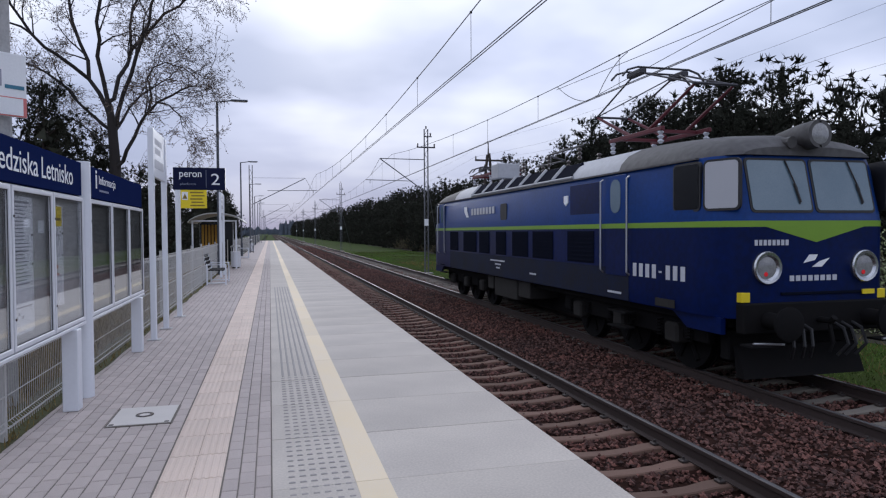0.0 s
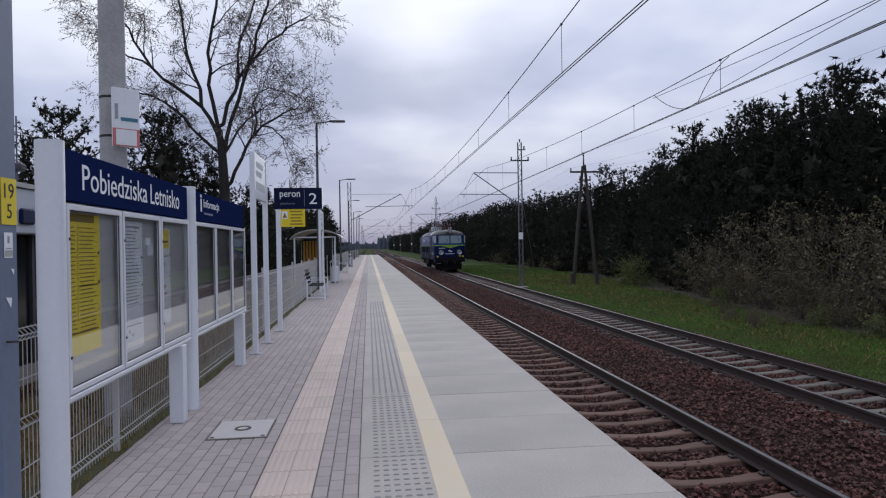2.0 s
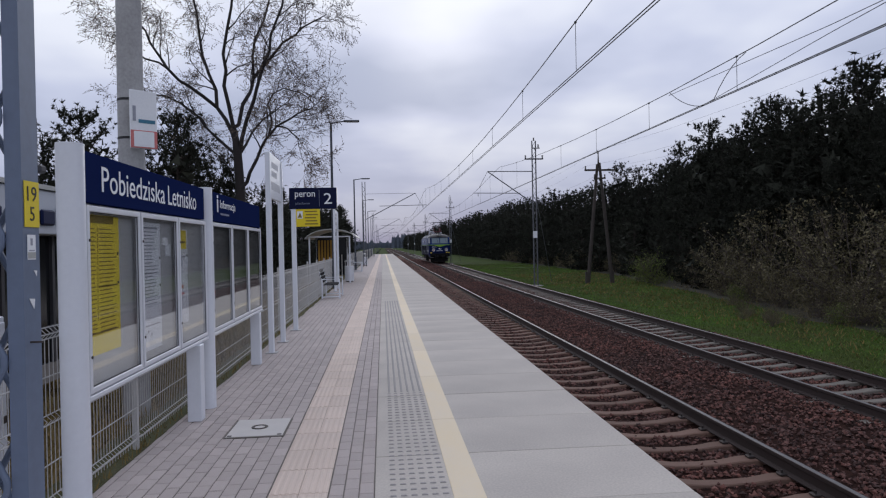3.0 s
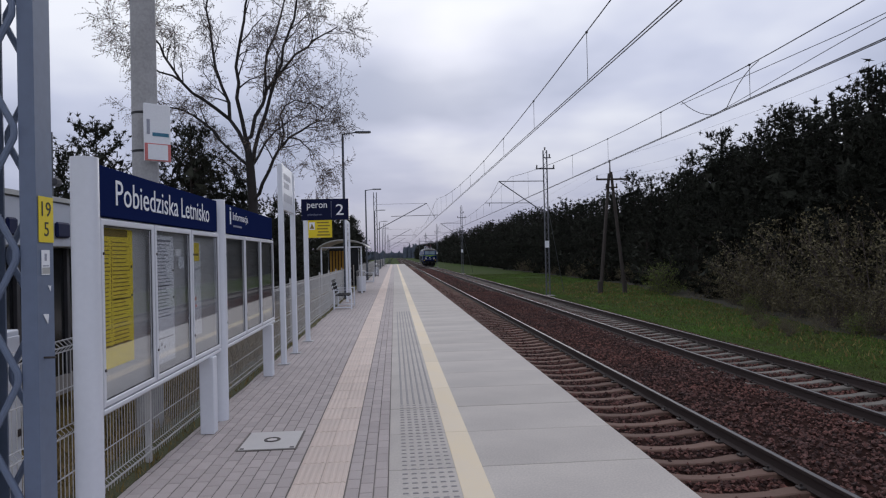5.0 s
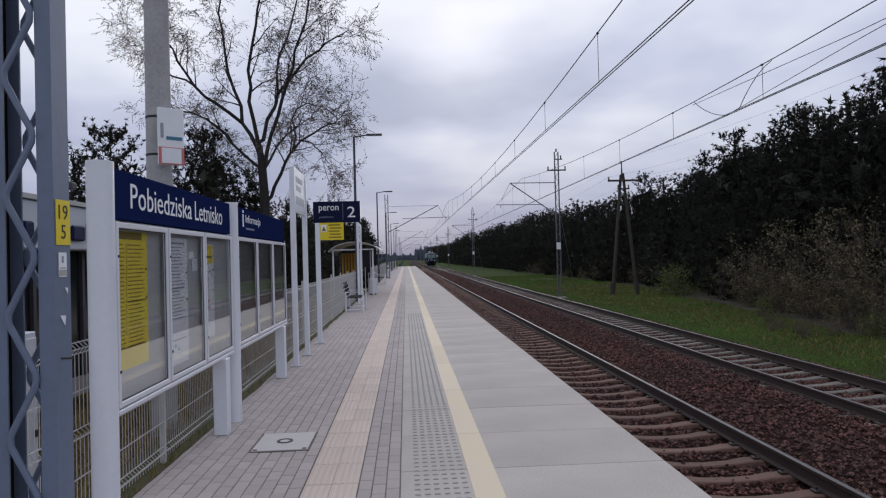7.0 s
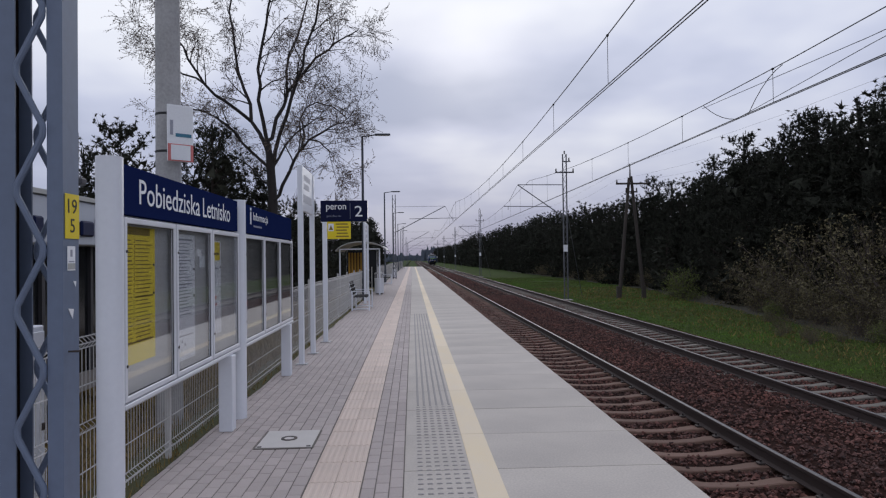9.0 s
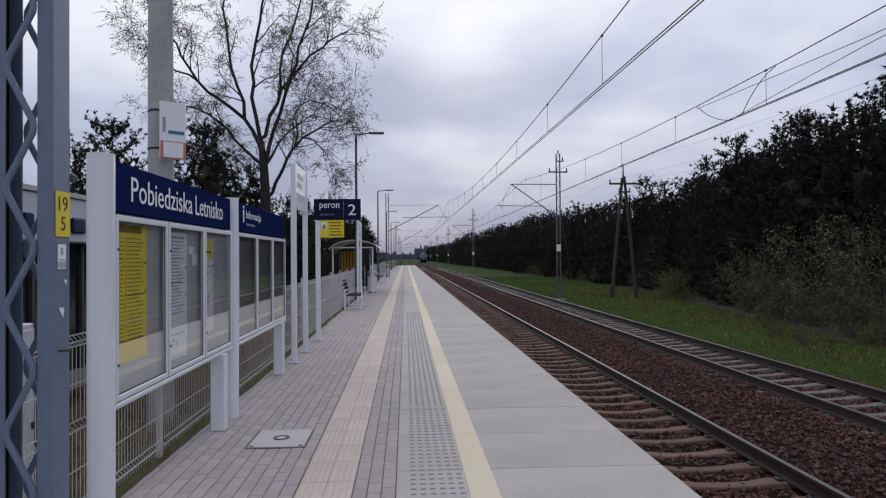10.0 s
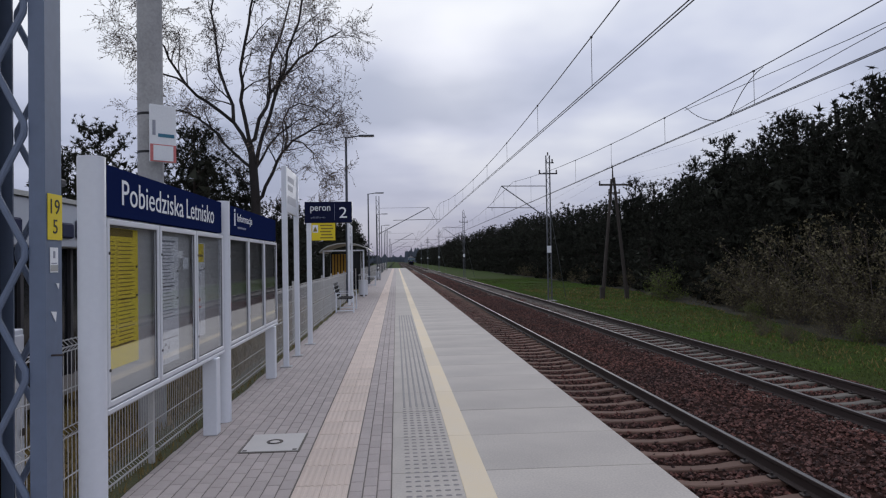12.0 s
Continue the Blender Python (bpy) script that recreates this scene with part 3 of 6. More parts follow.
    part("paver_field", Shape().box(-4.045, -3.742, 42, PLAT_END, -0.05, -0.002), "paver", p, "grey pavers")
    part("paver_field", Shape().box(-5.71, -4.455, -12, -5.0, -0.05, -0.002), "paver", p, "grey pavers")
    return p


platform()


def kerb():
    s = Shape()
    ys = [-12 + 0.35 * i for i in range(430)]
    rings = []
    for y in ys:
        w = 0.035 * noise.noise(Vector((y * 1.3, 0, 0))) + 0.015 * noise.noise(Vector((y * 5.1, 4, 0)))
        h = 0.008 + 0.02 * noise.noise(Vector((y * 2.1, 3, 0)))
        rings.append([(-6.05, y, -0.2), (-6.0, y, 0.01 + h), (-5.74, y, 0.018 + h), (-5.655 + w, y, 0.004), (-5.655 + w, y, -0.1)])
    s.loft(rings)
    tagged(part("mossy_kerb", s, "moss", smooth=True), "mossy dirt strip along the foot of the fence", "kerb", kind="structure")
    # small weeds on it
    g = Shape()
    rr = random.Random(5)
    for _ in range(5200):
        y = 2.5 + 40 * rr.random() ** 1.6
        x = rr.uniform(-6.0, -5.65)
        h, a = rr.uniform(0.02, 0.08), rr.uniform(0, 6.28)
        dx, dy = math.cos(a) * 0.006, math.sin(a) * 0.006
        lx, ly = rr.uniform(-.03, .03), rr.uniform(-.03, .03)
        g.add([(x - dx, y - dy, 0.01), (x + dx, y + dy, 0.01), (x + lx, y + ly, 0.02 + h)], [(0, 1, 2)])
    tagged(part("kerb_weeds", g, "dry_grass"), "short yellowish weeds and moss along the fence", "weeds", kind="stuff")


kerb()


def manhole():
    t = thing("manhole_cover", (-4.81, 6.145, 0), "square pale concrete manhole cover with an iron ring", "manhole", kind="")
    part("rim", Shape().box(-0.262, 0.262, -0.302, 0.302, -0.03, 0.004), "joint", t, "dark gap round the cover")
    part("cover", Shape().box(-0.245, 0.245, -0.285, 0.285, 0.0045, 0.010, 0.002), "manhole", t, "pale cast concrete cover")
    ring = Shape()
    n = 20
    outer = [(0.075 * math.cos(6.283 * k / n), 0.075 * math.sin(6.283 * k / n)) for k in range(n)]
    ring.loft([[(x * q, y * q, z) for x, y in outer] for q, z in ((1, 0.0095), (0.97, 0.016), (0.66, 0.016), (0.62, 0.011))], closed=True, caps=False)
    part("lifting_ring", ring, "iron", t, "dark iron ring")
    part("ring_plug", Shape().tube([(0, 0, 0.009), (0, 0, 0.0125)], 0.046, 16), "manhole", t)
    for sx in (-1, 1):
        part("lifting_slot", Shape().box(sx * 0.215 - 0.018, sx * 0.215 + 0.018, -0.275, -0.245, 0.0102, 0.0125), "iron", t, "dark lifting slot")


manhole()
# ======== notice boards on the platform ========
def notice_board(y0, y1, label, first_post):
    """A double-post case of three glazed doors under a navy header; local y runs along the platform from y0."""
    L = y1 - y0
    t = thing("notice_board", (-5.53, y0, 0), label, "notice board", "notice boards")
    # posts: rounded tall one at the start, short legs below the case
    d = 0.075
    prof = [(0.035 + 0.075 * math.copysign(abs(math.cos(a)) ** 0.85, math.cos(a)), -0.08 + 0.076 * math.copysign(abs(math.sin(a)) ** 0.85, math.sin(a))) for a in [6.2832 * (k + 0.5) / 24 for k in range(24)]]
    part("post", Shape().prism(prof, "z", 0, 2.285), "white", t, "white rounded sheet-metal post", smooth=True)
    part("post_cap", Shape().prism([(x + 0.001, y) for x, y in prof], "z", 2.2855, 2.295), "white", t)
    part("leg", Shape().box(-0.015, 0.118, L - 0.42, L - 0.29, 0.0, 0.734, 0.006), "white", t, "white lower leg")
    part("header_panel", Shape().box(-0.06, 0.07, 0.0, L, 1.955, 2.27, 0.004), "navy", t, "navy blue header panel")
    part("case_body", Shape().box(-0.06, 0.035, 0.0, L, 0.765, 1.953, 0.003), "alu", t, "pale aluminium case")
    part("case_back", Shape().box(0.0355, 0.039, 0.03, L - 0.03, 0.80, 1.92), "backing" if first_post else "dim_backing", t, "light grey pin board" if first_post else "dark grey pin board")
    part("case_sill", Shape().box(-0.06, 0.09, 0.0, L, 0.735, 0.764, 0.004), "alu", t, "aluminium sill")
    w = L / 3
    for i in range(3):
        a, b = i * w + 0.012, (i + 1) * w - 0.012
        door = Shape().loft([[(x, a + q, 0.775 + q), (x, b - q, 0.775 + q), (x, b - q, 1.935 - q), (x, a + q, 1.935 - q)] for x, q in ((0.062, 0.0), (0.084, 0.0), (0.088, 0.004), (0.088, 0.031), (0.084, 0.036), (0.062, 0.036), (0.062, 0.0))], caps=False)
        dr = part("door", door, "alu", t, "aluminium framed glass door")
        pane = part("pane", Shape().box(0.070, 0.075, a + 0.034, b - 0.034, 0.81, 1.90), "case_glass", dr, "clear glass pane")
        pane.visible_shadow = False
        part("gasket", Shape().box(0.0755, 0.079, a + 0.036, a + 0.042, 0.812, 1.898).box(0.0755, 0.079, b - 0.042, b - 0.036, 0.812, 1.898).box(0.0755, 0.079, a + 0.043, b - 0.043, 1.892, 1.898).box(0.0755, 0.079, a + 0.043, b - 0.043, 0.812, 0.818), "black", dr, "black rubber gasket")
        if i:
            # black strip added to draw the shade in the gap between doors
            part("gap_shade_strip", Shape().box(0.0395, 0.066, a - 0.009, a - 0.003, 0.772, 1.938), "black", t, "black strip standing in for the shade in a door gap")
        for z in (1.0, 1.72):
            part("lock", Shape().tube([(0.0875, a + 0.02, z), (0.094, a + 0.02, z)], 0.010, 8), "iron", dr, "small dark lock")
    return t


def poster(t_at, y, z, w, h, mat, label, bars):
    """A sheet pinned in a case, with printed lines; bars: (y, z, width, height, material) from its lower left."""
    p = thing("poster", (t_at[0], t_at[1] + y, z), label, "poster", "posters in the notice board")
    part("sheet", Shape().box(0, 0.002, 0, w, 0, h), mat, p)
    for k, (by, bz, bw, bh, bm) in enumerate(bars):
        part("printed_line", Shape().box(0.0022, 0.0030, by, by + bw, bz, bz + bh), bm, p)
    for py, pz in ((0.03, 0.03), (w - 0.03, h * 0.5), (w - 0.03, h * 0.72)):
        part("pin", Shape().tube([(0.002, py, pz), (0.008, py, pz)], 0.009, 8), "iron", p)


B1 = (-5.53 + 0.0395, 4.16)
notice_board(4.16, 6.89, "white station notice board with navy name panel and glazed cases", True)
notice_board(7.13, 9.93, "white notice board with navy information header and glazed cases", False)
name_board = thing("station_name_lettering", (0, 0, 0), "white station name lettering on the navy header panel", "lettering")
part("first_word", letters("Pobiedziska", 1.245, 0.165, at(-5.459, 4.43, 2.035) @ FACE_X), "lettering", name_board)
part("second_word", letters("Letnisko", 0.84, 0.165, at(-5.459, 5.76, 2.035) @ FACE_X), "lettering", name_board)
info = thing("information_lettering", (0, 0, 0), "white information lettering on the navy header panel", "lettering")
part("info_text", letters("Informacja", 0.76, 0.118, at(-5.459, 7.56, 2.085) @ FACE_X), "lettering", info)
part("info_mark", Shape().box(-5.4595, -5.457, 7.42, 7.47, 2.06, 2.20).box(-5.4595, -5.457, 7.42, 7.47, 2.215, 2.245), "lettering", info)
part("small_line", Shape().box(-5.4595, -5.457, 7.57, 7.98, 2.035, 2.056), "faint", info, "thin illegible line")

rp = random.Random(11)
yl = [(0.02, 0.985, 0.42, 0.05, "print_dark"), (0.19, 0.50, 0.30, 0.012, "print_dark"), (0.02, 0.155, 0.47, 0.010, "print_dark"), (0.02, 0.78, 0.12, 0.008, "print_dark")]
for r in range(26):
    z = 0.16 + r * 0.031
    yl.append((0.04, z + 0.004, rp.uniform(0.09, 0.12), 0.007, "print_dark"))
    yl.append((0.20, z + 0.004, rp.uniform(0.20, 0.28), 0.007, "print_dark"))
yl += [(0.165 + 0.001 * r, 0.25 + 0.042 * r, 0.008, 0.03, "print_dark") for r in range(17)]
poster(B1, 0.075, 0.985, 0.53, 0.90, "poster_yellow", "long yellow timetable with dark printed rows", [(a, min(b * 0.86, 0.85), c, d, e) for a, b, c, d, e in yl])
wl_ = [(0.03, 0.955, 0.40, 0.016, "print_grey"), (0.05, 0.60, 0.36, 0.010, "print_grey"), (0.03, 0.19, 0.42, 0.010, "print_grey")]
for r in range(22):
    wl_.append((0.09, 0.36 + r * 0.027, rp.uniform(0.20, 0.33), 0.008, "print_grey"))
wl_ += [(0.055 + 0.0006 * r, 0.33 + 0.04 * r, 0.012, 0.028, "print_grey") for r in range(15)]
wl_ += [(0.10, 0.12, 0.03, 0.022, "print_grey"), (0.17, 0.14, 0.03, 0.022, "print_grey"), (0.24, 0.11, 0.03, 0.022, "print_grey")]
poster(B1, 0.965, 0.865, 0.50, 1.005, "poster_white", "tall white timetable with grey printed rows", wl_)
poster(B1, 1.895, 0.98, 0.33, 0.86, "poster_white", "white notice with red print below a yellow sheet", [(0.05, 0.10, 0.04, 0.03, "print_grey"), (0.06, 0.32, 0.12, 0.03, "print_red"), (0.10, 0.26, 0.10, 0.02, "print_red"), (0.08, 0.40, 0.05, 0.08, "print_grey"), (0.10, 0.52, 0.06, 0.03, "print_grey"), (0.05, 0.60, 0.2, 0.012, "print_grey")])
sheet = thing("poster", (B1[0] + 0.004, B1[1] + 1.91, 1.66), "small yellow notice sheet pinned over the white one", "poster", "posters in the notice board")
part("sheet", Shape().box(0, 0.002, 0, 0.27, 0, 0.17), "poster_yellow", sheet)
part("printed_line", Shape().box(0.0022, 0.003, 0.03, 0.24, 0.05, 0.07), "print_dark", sheet)
tag2 = thing("poster", (B1[0] + 0.004, B1[1] + 1.58, 1.60), "small white card in the middle case", "poster", "posters in the notice board")
part("sheet", Shape().box(0, 0.002, 0, 0.14, 0, 0.10), "poster_white", tag2)
for yy, zz, ww, hh in ((7.22, 0.86, 0.32, 0.98), (8.2, 0.86, 0.16, 0.98)):
    q = thing("poster", (B1[0], yy + 0.05, zz), "narrow dark printed sheet in the information case", "poster", "posters in the notice board")
    part("sheet", Shape().box(0, 0.002, 0, ww * 0.4, 0, hh), "print_grey", q)
    part("printed_line", Shape().box(0.0022, 0.003, 0.02, ww * 0.35, 0.30, 0.36), "print_red", q)


# ======== fence ========
def fence():
    t = thing("mesh_fence", (-5.69, 0, 0), "galvanised welded mesh fence with folded panels behind the platform", "fence")
    zs = [(0.06, 0), (0.10, 0), (0.13, 0.03), (0.16, 0), (0.60, 0), (0.63, 0.03), (0.66, 0), (1.12, 0), (1.155, 0.035), (1.19, 0), (1.196, 0)]
    pan = Shape()
    for k in range(50):
        y = 0.03 + k * 0.05
        pan.tube([(x, y, z) for z, x in zs], 0.0031, 3, caps=False)
    for z, x in ((0.10, 0), (0.16, 0), (0.36, 0), (0.60, 0), (0.66, 0), (0.89, 0), (1.12, 0), (1.19, 0), (0.13, .03), (1.155, .035)):
        pan.tube([(x + 0.004, 0, z), (x + 0.004, 2.5, z)], 0.0045, 4, caps=False)
    pm = pan.mesh("mesh_panel", M["fence_wire"])
    post_m = Shape().box(-0.045, -0.006, -0.03, 0.03, -0.1, 1.27, 0.004).mesh("post", M["fence_wire"])
    cap_m = Shape().box(-0.048, -0.003, -0.033, 0.033, 1.2705, 1.285, 0.003).mesh("cap", M["black"])
    y = 5.62 - 2.53 * 6
    while y < 132:
        po = part("post", post_m, None, t, at=at(0, y, 0))
        part("cap", cap_m, None, po)
        if not 29.5 < y < 33.5:
            part("mesh_panel", pm, None, t, at=pose(0, y + 0.015, rnd.uniform(-0.01, 0.01)))
        y += 2.53


fence()


# ======== signs and poles on the platform ========
def direction_sign(y, label, h=3.17, span=1.2):
    """Two white posts with a white panel between their tops, edge-on to the platform."""
    t = thing("platform_sign", (-5.43, y, 0), label, "sign", "white signs on posts")
    for yy in (0.0, span):
        part("post", Shape().box(-0.04, 0.04, yy - 0.05, yy + 0.05, 0, h if yy == 0 else h - 0.02, 0.008), "white", t, "white square post")
        part("foot_plate", Shape().box(-0.09, 0.09, yy - 0.09, yy + 0.09, 0.0, 0.012), "galv", t)
    part("panel", Shape().box(-0.025, 0.025, 0.051, span - 0.051, h - 0.72, h, 0.004), "white", t, "white sign panel")
    for z, a, b in ((h - 0.22, 0.2, 0.85), (h - 0.36, 0.2, 0.7), (h - 0.58, 0.15, 1.0)):
        part("text_bar", Shape().box(0.0255, 0.028, a, b, z, z + (0.09 if z > h - 0.5 else 0.13)), "marking", t, "illegible grey line")
    return t


direction_sign(10.57, "tall white two-post sign with faint grey lines")
direction_sign(24.7, "white two-post sign farther along the platform", 3.05, 1.6)


def peron_sign():
    t = thing("platform_number_sign", (-5.42, 13.4, 0), "navy platform number sign cantilevered from a white post", "sign")
    part("post", Shape().box(-0.045, 0.045, -0.045, 0.045, 0, 2.42, 0.008), "white", t, "white square post")
    part("foot_plate", Shape().box(-0.10, 0.10, -0.10, 0.10, 0.0, 0.012), "galv", t)
    part("panel", Shape().box(-0.075, 0.865, -0.05, 0.05, 2.421, 2.845, 0.005), "midnight", t, "navy blue sign panel")
    part("platform_word", letters("peron", 0.395, 0.135, at(0.04, -0.0505, 2.62) @ FACE_NY), "lettering", t, "white word")
    part("platform_word_small", letters("platform", 0.28, 0.055, at(0.05, -0.0505, 2.50) @ FACE_NY), "faint", t, "pale small word")
    part("divider", Shape().box(0.515, 0.522, -0.0535, -0.0505, 2.47, 2.80), "faint", t)
    part("platform_digit", letters("2", 0.155, 0.215, at(0.61, -0.0505, 2.52) @ FACE_NY), "lettering", t, "white digit")
    w = thing("warning_sign", (-5.365, 13.36, 2.07), "yellow warning sign with a white pictogram and dark text", "sign")
    part("plate", Shape().box(0, 0.47, 0, 0.012, 0, 0.365, 0.003), "sign_yellow", w)
    part("pictogram", Shape().prism([(0.02, 0.16), (0.13, 0.16), (0.13, 0.31), (0.02, 0.31)], "y", -0.003, -0.0005), "lettering", w, "white square")
    part("triangle", Shape().prism([(0.03, 0.18), (0.12, 0.18), (0.075, 0.28)], "y", -0.006, -0.0035), "print_dark", w)
    for k in range(5):
        part("text_bar", Shape().box(0.17 + 0.02 * (k % 2), 0.43 - 0.02 * (k % 3), -0.003, -0.0005, 0.04 + 0.062 * k, 0.066 + 0.062 * k), "print_dark", w, "illegible dark line")


peron_sign()


def lamp_post(x, y, h):
    t = thing("lamp_post", (x, y, 0), "slim dark grey platform lamp post with a flat lantern arm", "lamp post", "platform lamps")
    part("pole", Shape().tube([(0, 0, 0), (0, 0, 0.9), (0, 0, 0.92), (0, 0, h)], [0.085, 0.085, 0.062, 0.045], 12), "lamp_pole", t, smooth=True)
    part("arm", Shape().tube([(0, 0, h - 0.03), (0.55, 0, h + 0.05)], 0.028, 8), "lamp_pole", t)
    part("lantern", Shape().box(0.5, 1.13, -0.11, 0.11, h + 0.02, h + 0.085, 0.02), "lamp_pole", t, "flat grey lantern")
    part("diffuser", Shape().box(0.62, 1.08, -0.08, 0.08, h + 0.008, h + 0.0195), "polycarb", t, "pale diffuser")


for yy in (26.6, 47.5, 69, 91, 113):
    lamp_post(-5.62, yy, 6.62 if yy < 30 else 6.45)


def tall_pole():
    t = thing("concrete_pole", (-6.19, 6.98, -0.1), "tall round grey concrete pole behind the fence", "pole")
    part("shaft", Shape().tube([(0, 0, 0), (0, 0, 4), (0, 0, 10)], [0.132, 0.122, 0.10], 24), "pole_concrete", t, smooth=True)
    for z in (2.88, 3.27):
        part("strap", Shape().tube([(0, 0, z), (0, 0, z + 0.025)], 0.127, 24), "black", t, "thin black strap", smooth=True)
    s = thing("pole_sign", (-6.03, 6.86, 2.675), "white and red information plate strapped to the concrete pole", "sign")
    m = pose(0, 0, 0, 0, 0, 38)
    part("plate", Shape().box(-0.13, 0.13, -0.02, 0.0, 0.0, 0.58, 0.004).moved(m), "lettering", s, "white plate")
    part("red_field", Shape().box(-0.128, 0.128, -0.0235, -0.0205, 0.004, 0.18).moved(m), "print_red", s, "faded red lower field")
    part("white_field", Shape().box(-0.098, 0.098, -0.027, -0.024, 0.016, 0.17).moved(m), "lettering", s)
    part("text_bar", Shape().box(-0.05, 0.11, -0.0235, -0.0205, 0.255, 0.29).moved(m), "print_teal", s, "dark teal line")
    part("mark", Shape().box(-0.105, -0.075, -0.0235, -0.0205, 0.27, 0.42).moved(m), "print_grey", s)


tall_pole()


def bench(y):
    t = thing("bench", (-5.36, y, 0), "metal platform bench with dark slats and pale arm frames", "bench", "benches")
    for yy in (0.0, 1.5):
        fr = Shape()
        fr.tube([(-0.25, yy, 0.0), (-0.25, yy, 0.62), (0.30, yy, 0.62), (0.30, yy, 0.0)], 0.028, 6)
        fr.tube([(-0.25, yy, 0.06), (0.30, yy, 0.06)], 0.018, 6)
        fr.tube([(-0.22, yy, 0.42), (-0.36, yy, 0.95)], 0.02, 6)
        part("arm_frame", fr, "white", t, "pale bent tube frame")
    for k in range(5):
        part("seat_slat", Shape().box(-0.22 + k * 0.095, -0.14 + k * 0.095, -0.02, 1.52, 0.43, 0.455, 0.006), "bench_slat", t, "dark seat slat")
    for k in range(4):
        part("back_slat", Shape().box(-0.265 - k * 0.03, -0.24 - k * 0.03, -0.02, 1.52, 0.50 + k * 0.115, 0.595 + k * 0.115, 0.006), "bench_slat", t, "dark back slat")


bench(21.3)
bench(43.0)


def litter_bin(x, y):
    t = thing("litter_bin", (x, y, 0), "grey cylindrical platform litter bin with a hood", "litter bin", "litter bins")
    part("drum", Shape().tube([(0, 0, 0.05), (0, 0, 0.75)], 0.22, 16), "alu", t, smooth=True)
    part("foot", Shape().tube([(0, 0, 0), (0, 0, 0.05)], 0.16, 12), "iron", t)
    part("hood", Shape().tube([(0, 0, 0.95), (0, 0, 1.02), (0, 0, 1.06)], [0.24, 0.2, 0.05], 16), "galv", t)
    part("hood_stay", Shape().box(-0.2, -0.17, -0.02, 0.02, 0.7, 0.97).box(0.17, 0.2, -0.02, 0.02, 0.7, 0.97), "galv", t)


litter_bin(-5.25, 31.4)
litter_bin(-5.25, 58)


def shelter():
    t = thing("waiting_shelter", (-6.0, 30.6, 0), "small platform shelter with an arched roof and amber slats", "shelter")
    rings = []
    for k in range(13):
        a = math.radians(20 + 140 * k / 12)
        x, z = -1.25 * math.cos(a), 1.82 + 0.62 * math.sin(a)
        rings.append([(x, -0.3, z), (x, 3.8, z), (x, 3.8, z + 0.05), (x, -0.3, z + 0.05)])
    part("roof", Shape().loft(rings), "polycarb", t, "pale arched roof sheet")
    for x, y in ((-1.0, 0), (-1.0, 3.5), (0.25, 0), (0.5, 3.5), (0.82, 0)):
        part("post", Shape().box(x - 0.035, x + 0.035, y - 0.035, y + 0.035, 0, 2.1, 0.006), "white", t, "white post")
    part("beam", Shape().box(-1.04, 0.86, -0.03, 0.03, 2.101, 2.16), "white", t)
    for k in range(7):
        part("amber_slat", Shape().box(-0.93 + k * 0.15, -0.83 + k * 0.15, 3.30, 3.33, 0.5, 2.0), "amber", t, "amber translucent slat")
    part("back_wall", Shape().box(-1.02, 0.5, 3.40, 3.44, 0.2, 2.08), "dark_glass", t, "dark glazing")
    part("seat", Shape().box(-0.9, 0.2, 2.9, 3.25, 0.42, 0.47), "timber", t)


shelter()


def building():
    """Single-storey kiosk behind the fence: dark glazing under a pale fascia."""
    t = thing("kiosk_building", Matrix.Translation((-8.6, 3.6, -0.25)) @ Matrix.Scale(0.78, 4), "low pale building with dark glazing and a lettered fascia", "building")
    part("wall", Shape().box(-5, -0.06, 0, 10.4, 0, 3.3), "cladding", t, "pale cladding wall")
    part("plinth", Shape().box(-0.059, 0.05, 0, 10.4, 0, 0.35), "slab_side", t)
    for k in range(6):
        part("window", Shape().box(-0.059, 0.0, 0.15 + k * 1.7, 1.75 + k * 1.7, 0.351, 2.75), "dark_glass", t, "tall dark window")
        part("mullion", Shape().box(-0.059, 0.06, 1.752 + k * 1.7, 1.848 + k * 1.7, 0.351, 2.75), "mast_dark", t)
    part("fascia", Shape().box(-0.059, 0.35, -0.2, 10.5, 2.76, 3.55, 0.02), "cladding", t, "pale fascia")
    part("roof", Shape().box(-5.1, 0.4, -0.25, 10.55, 3.56, 3.64), "polycarb", t)
    for k, y in enumerate((4.2, 4.75, 5.45, 6.0, 6.9, 7.5, 8.1, 8.8)):
        w = 0.28 + 0.09 * (k % 3)
        part("fascia_letter", Shape().box(0.351, 0.42, y, y + w, 2.92, 3.28 - 0.08 * (k % 2), 0.05), "blue_letter", t, "dark blue illegible letter")
    part("antenna", Shape().tube([(-0.2, 8.6, 3.64), (-0.2, 8.6, 5.0)], 0.014, 6), "lamp_pole", t)


building()


def cabinet():
    t = thing("utility_cabinet", (-6.45, 4.50, -0.25), "narrow pale grey utility cabinet behind the fence", "cabinet")
    part("body", Shape().box(0, 0.14, 0, 0.36, 0, 1.46, 0.008), "white", t)
    door = part("door", Shape().box(0.141, 0.152, 0.015, 0.345, 0.06, 1.42, 0.004), "white", t)
    for z in (0.72, 1.22):
        part("latch", Shape().box(0.153, 0.168, 0.285, 0.325, z, z + 0.05, 0.004), "iron", door, "small dark latch")


def floodlight():
    t = thing("floodlight", (-8.75, 10.25, 2.59), "small dark floodlight on the roof of the low building", "floodlight")
    part("stem", Shape().tube([(0, 0, 0), (0, 0, 0.24)], 0.02, 6), "lamp_pole", t)
    part("lamp_head", Shape().box(-0.1, 0.12, -0.10, 0.10, 0.24, 0.36, 0.03), "mast_dark", t)


cabinet()
floodlight()
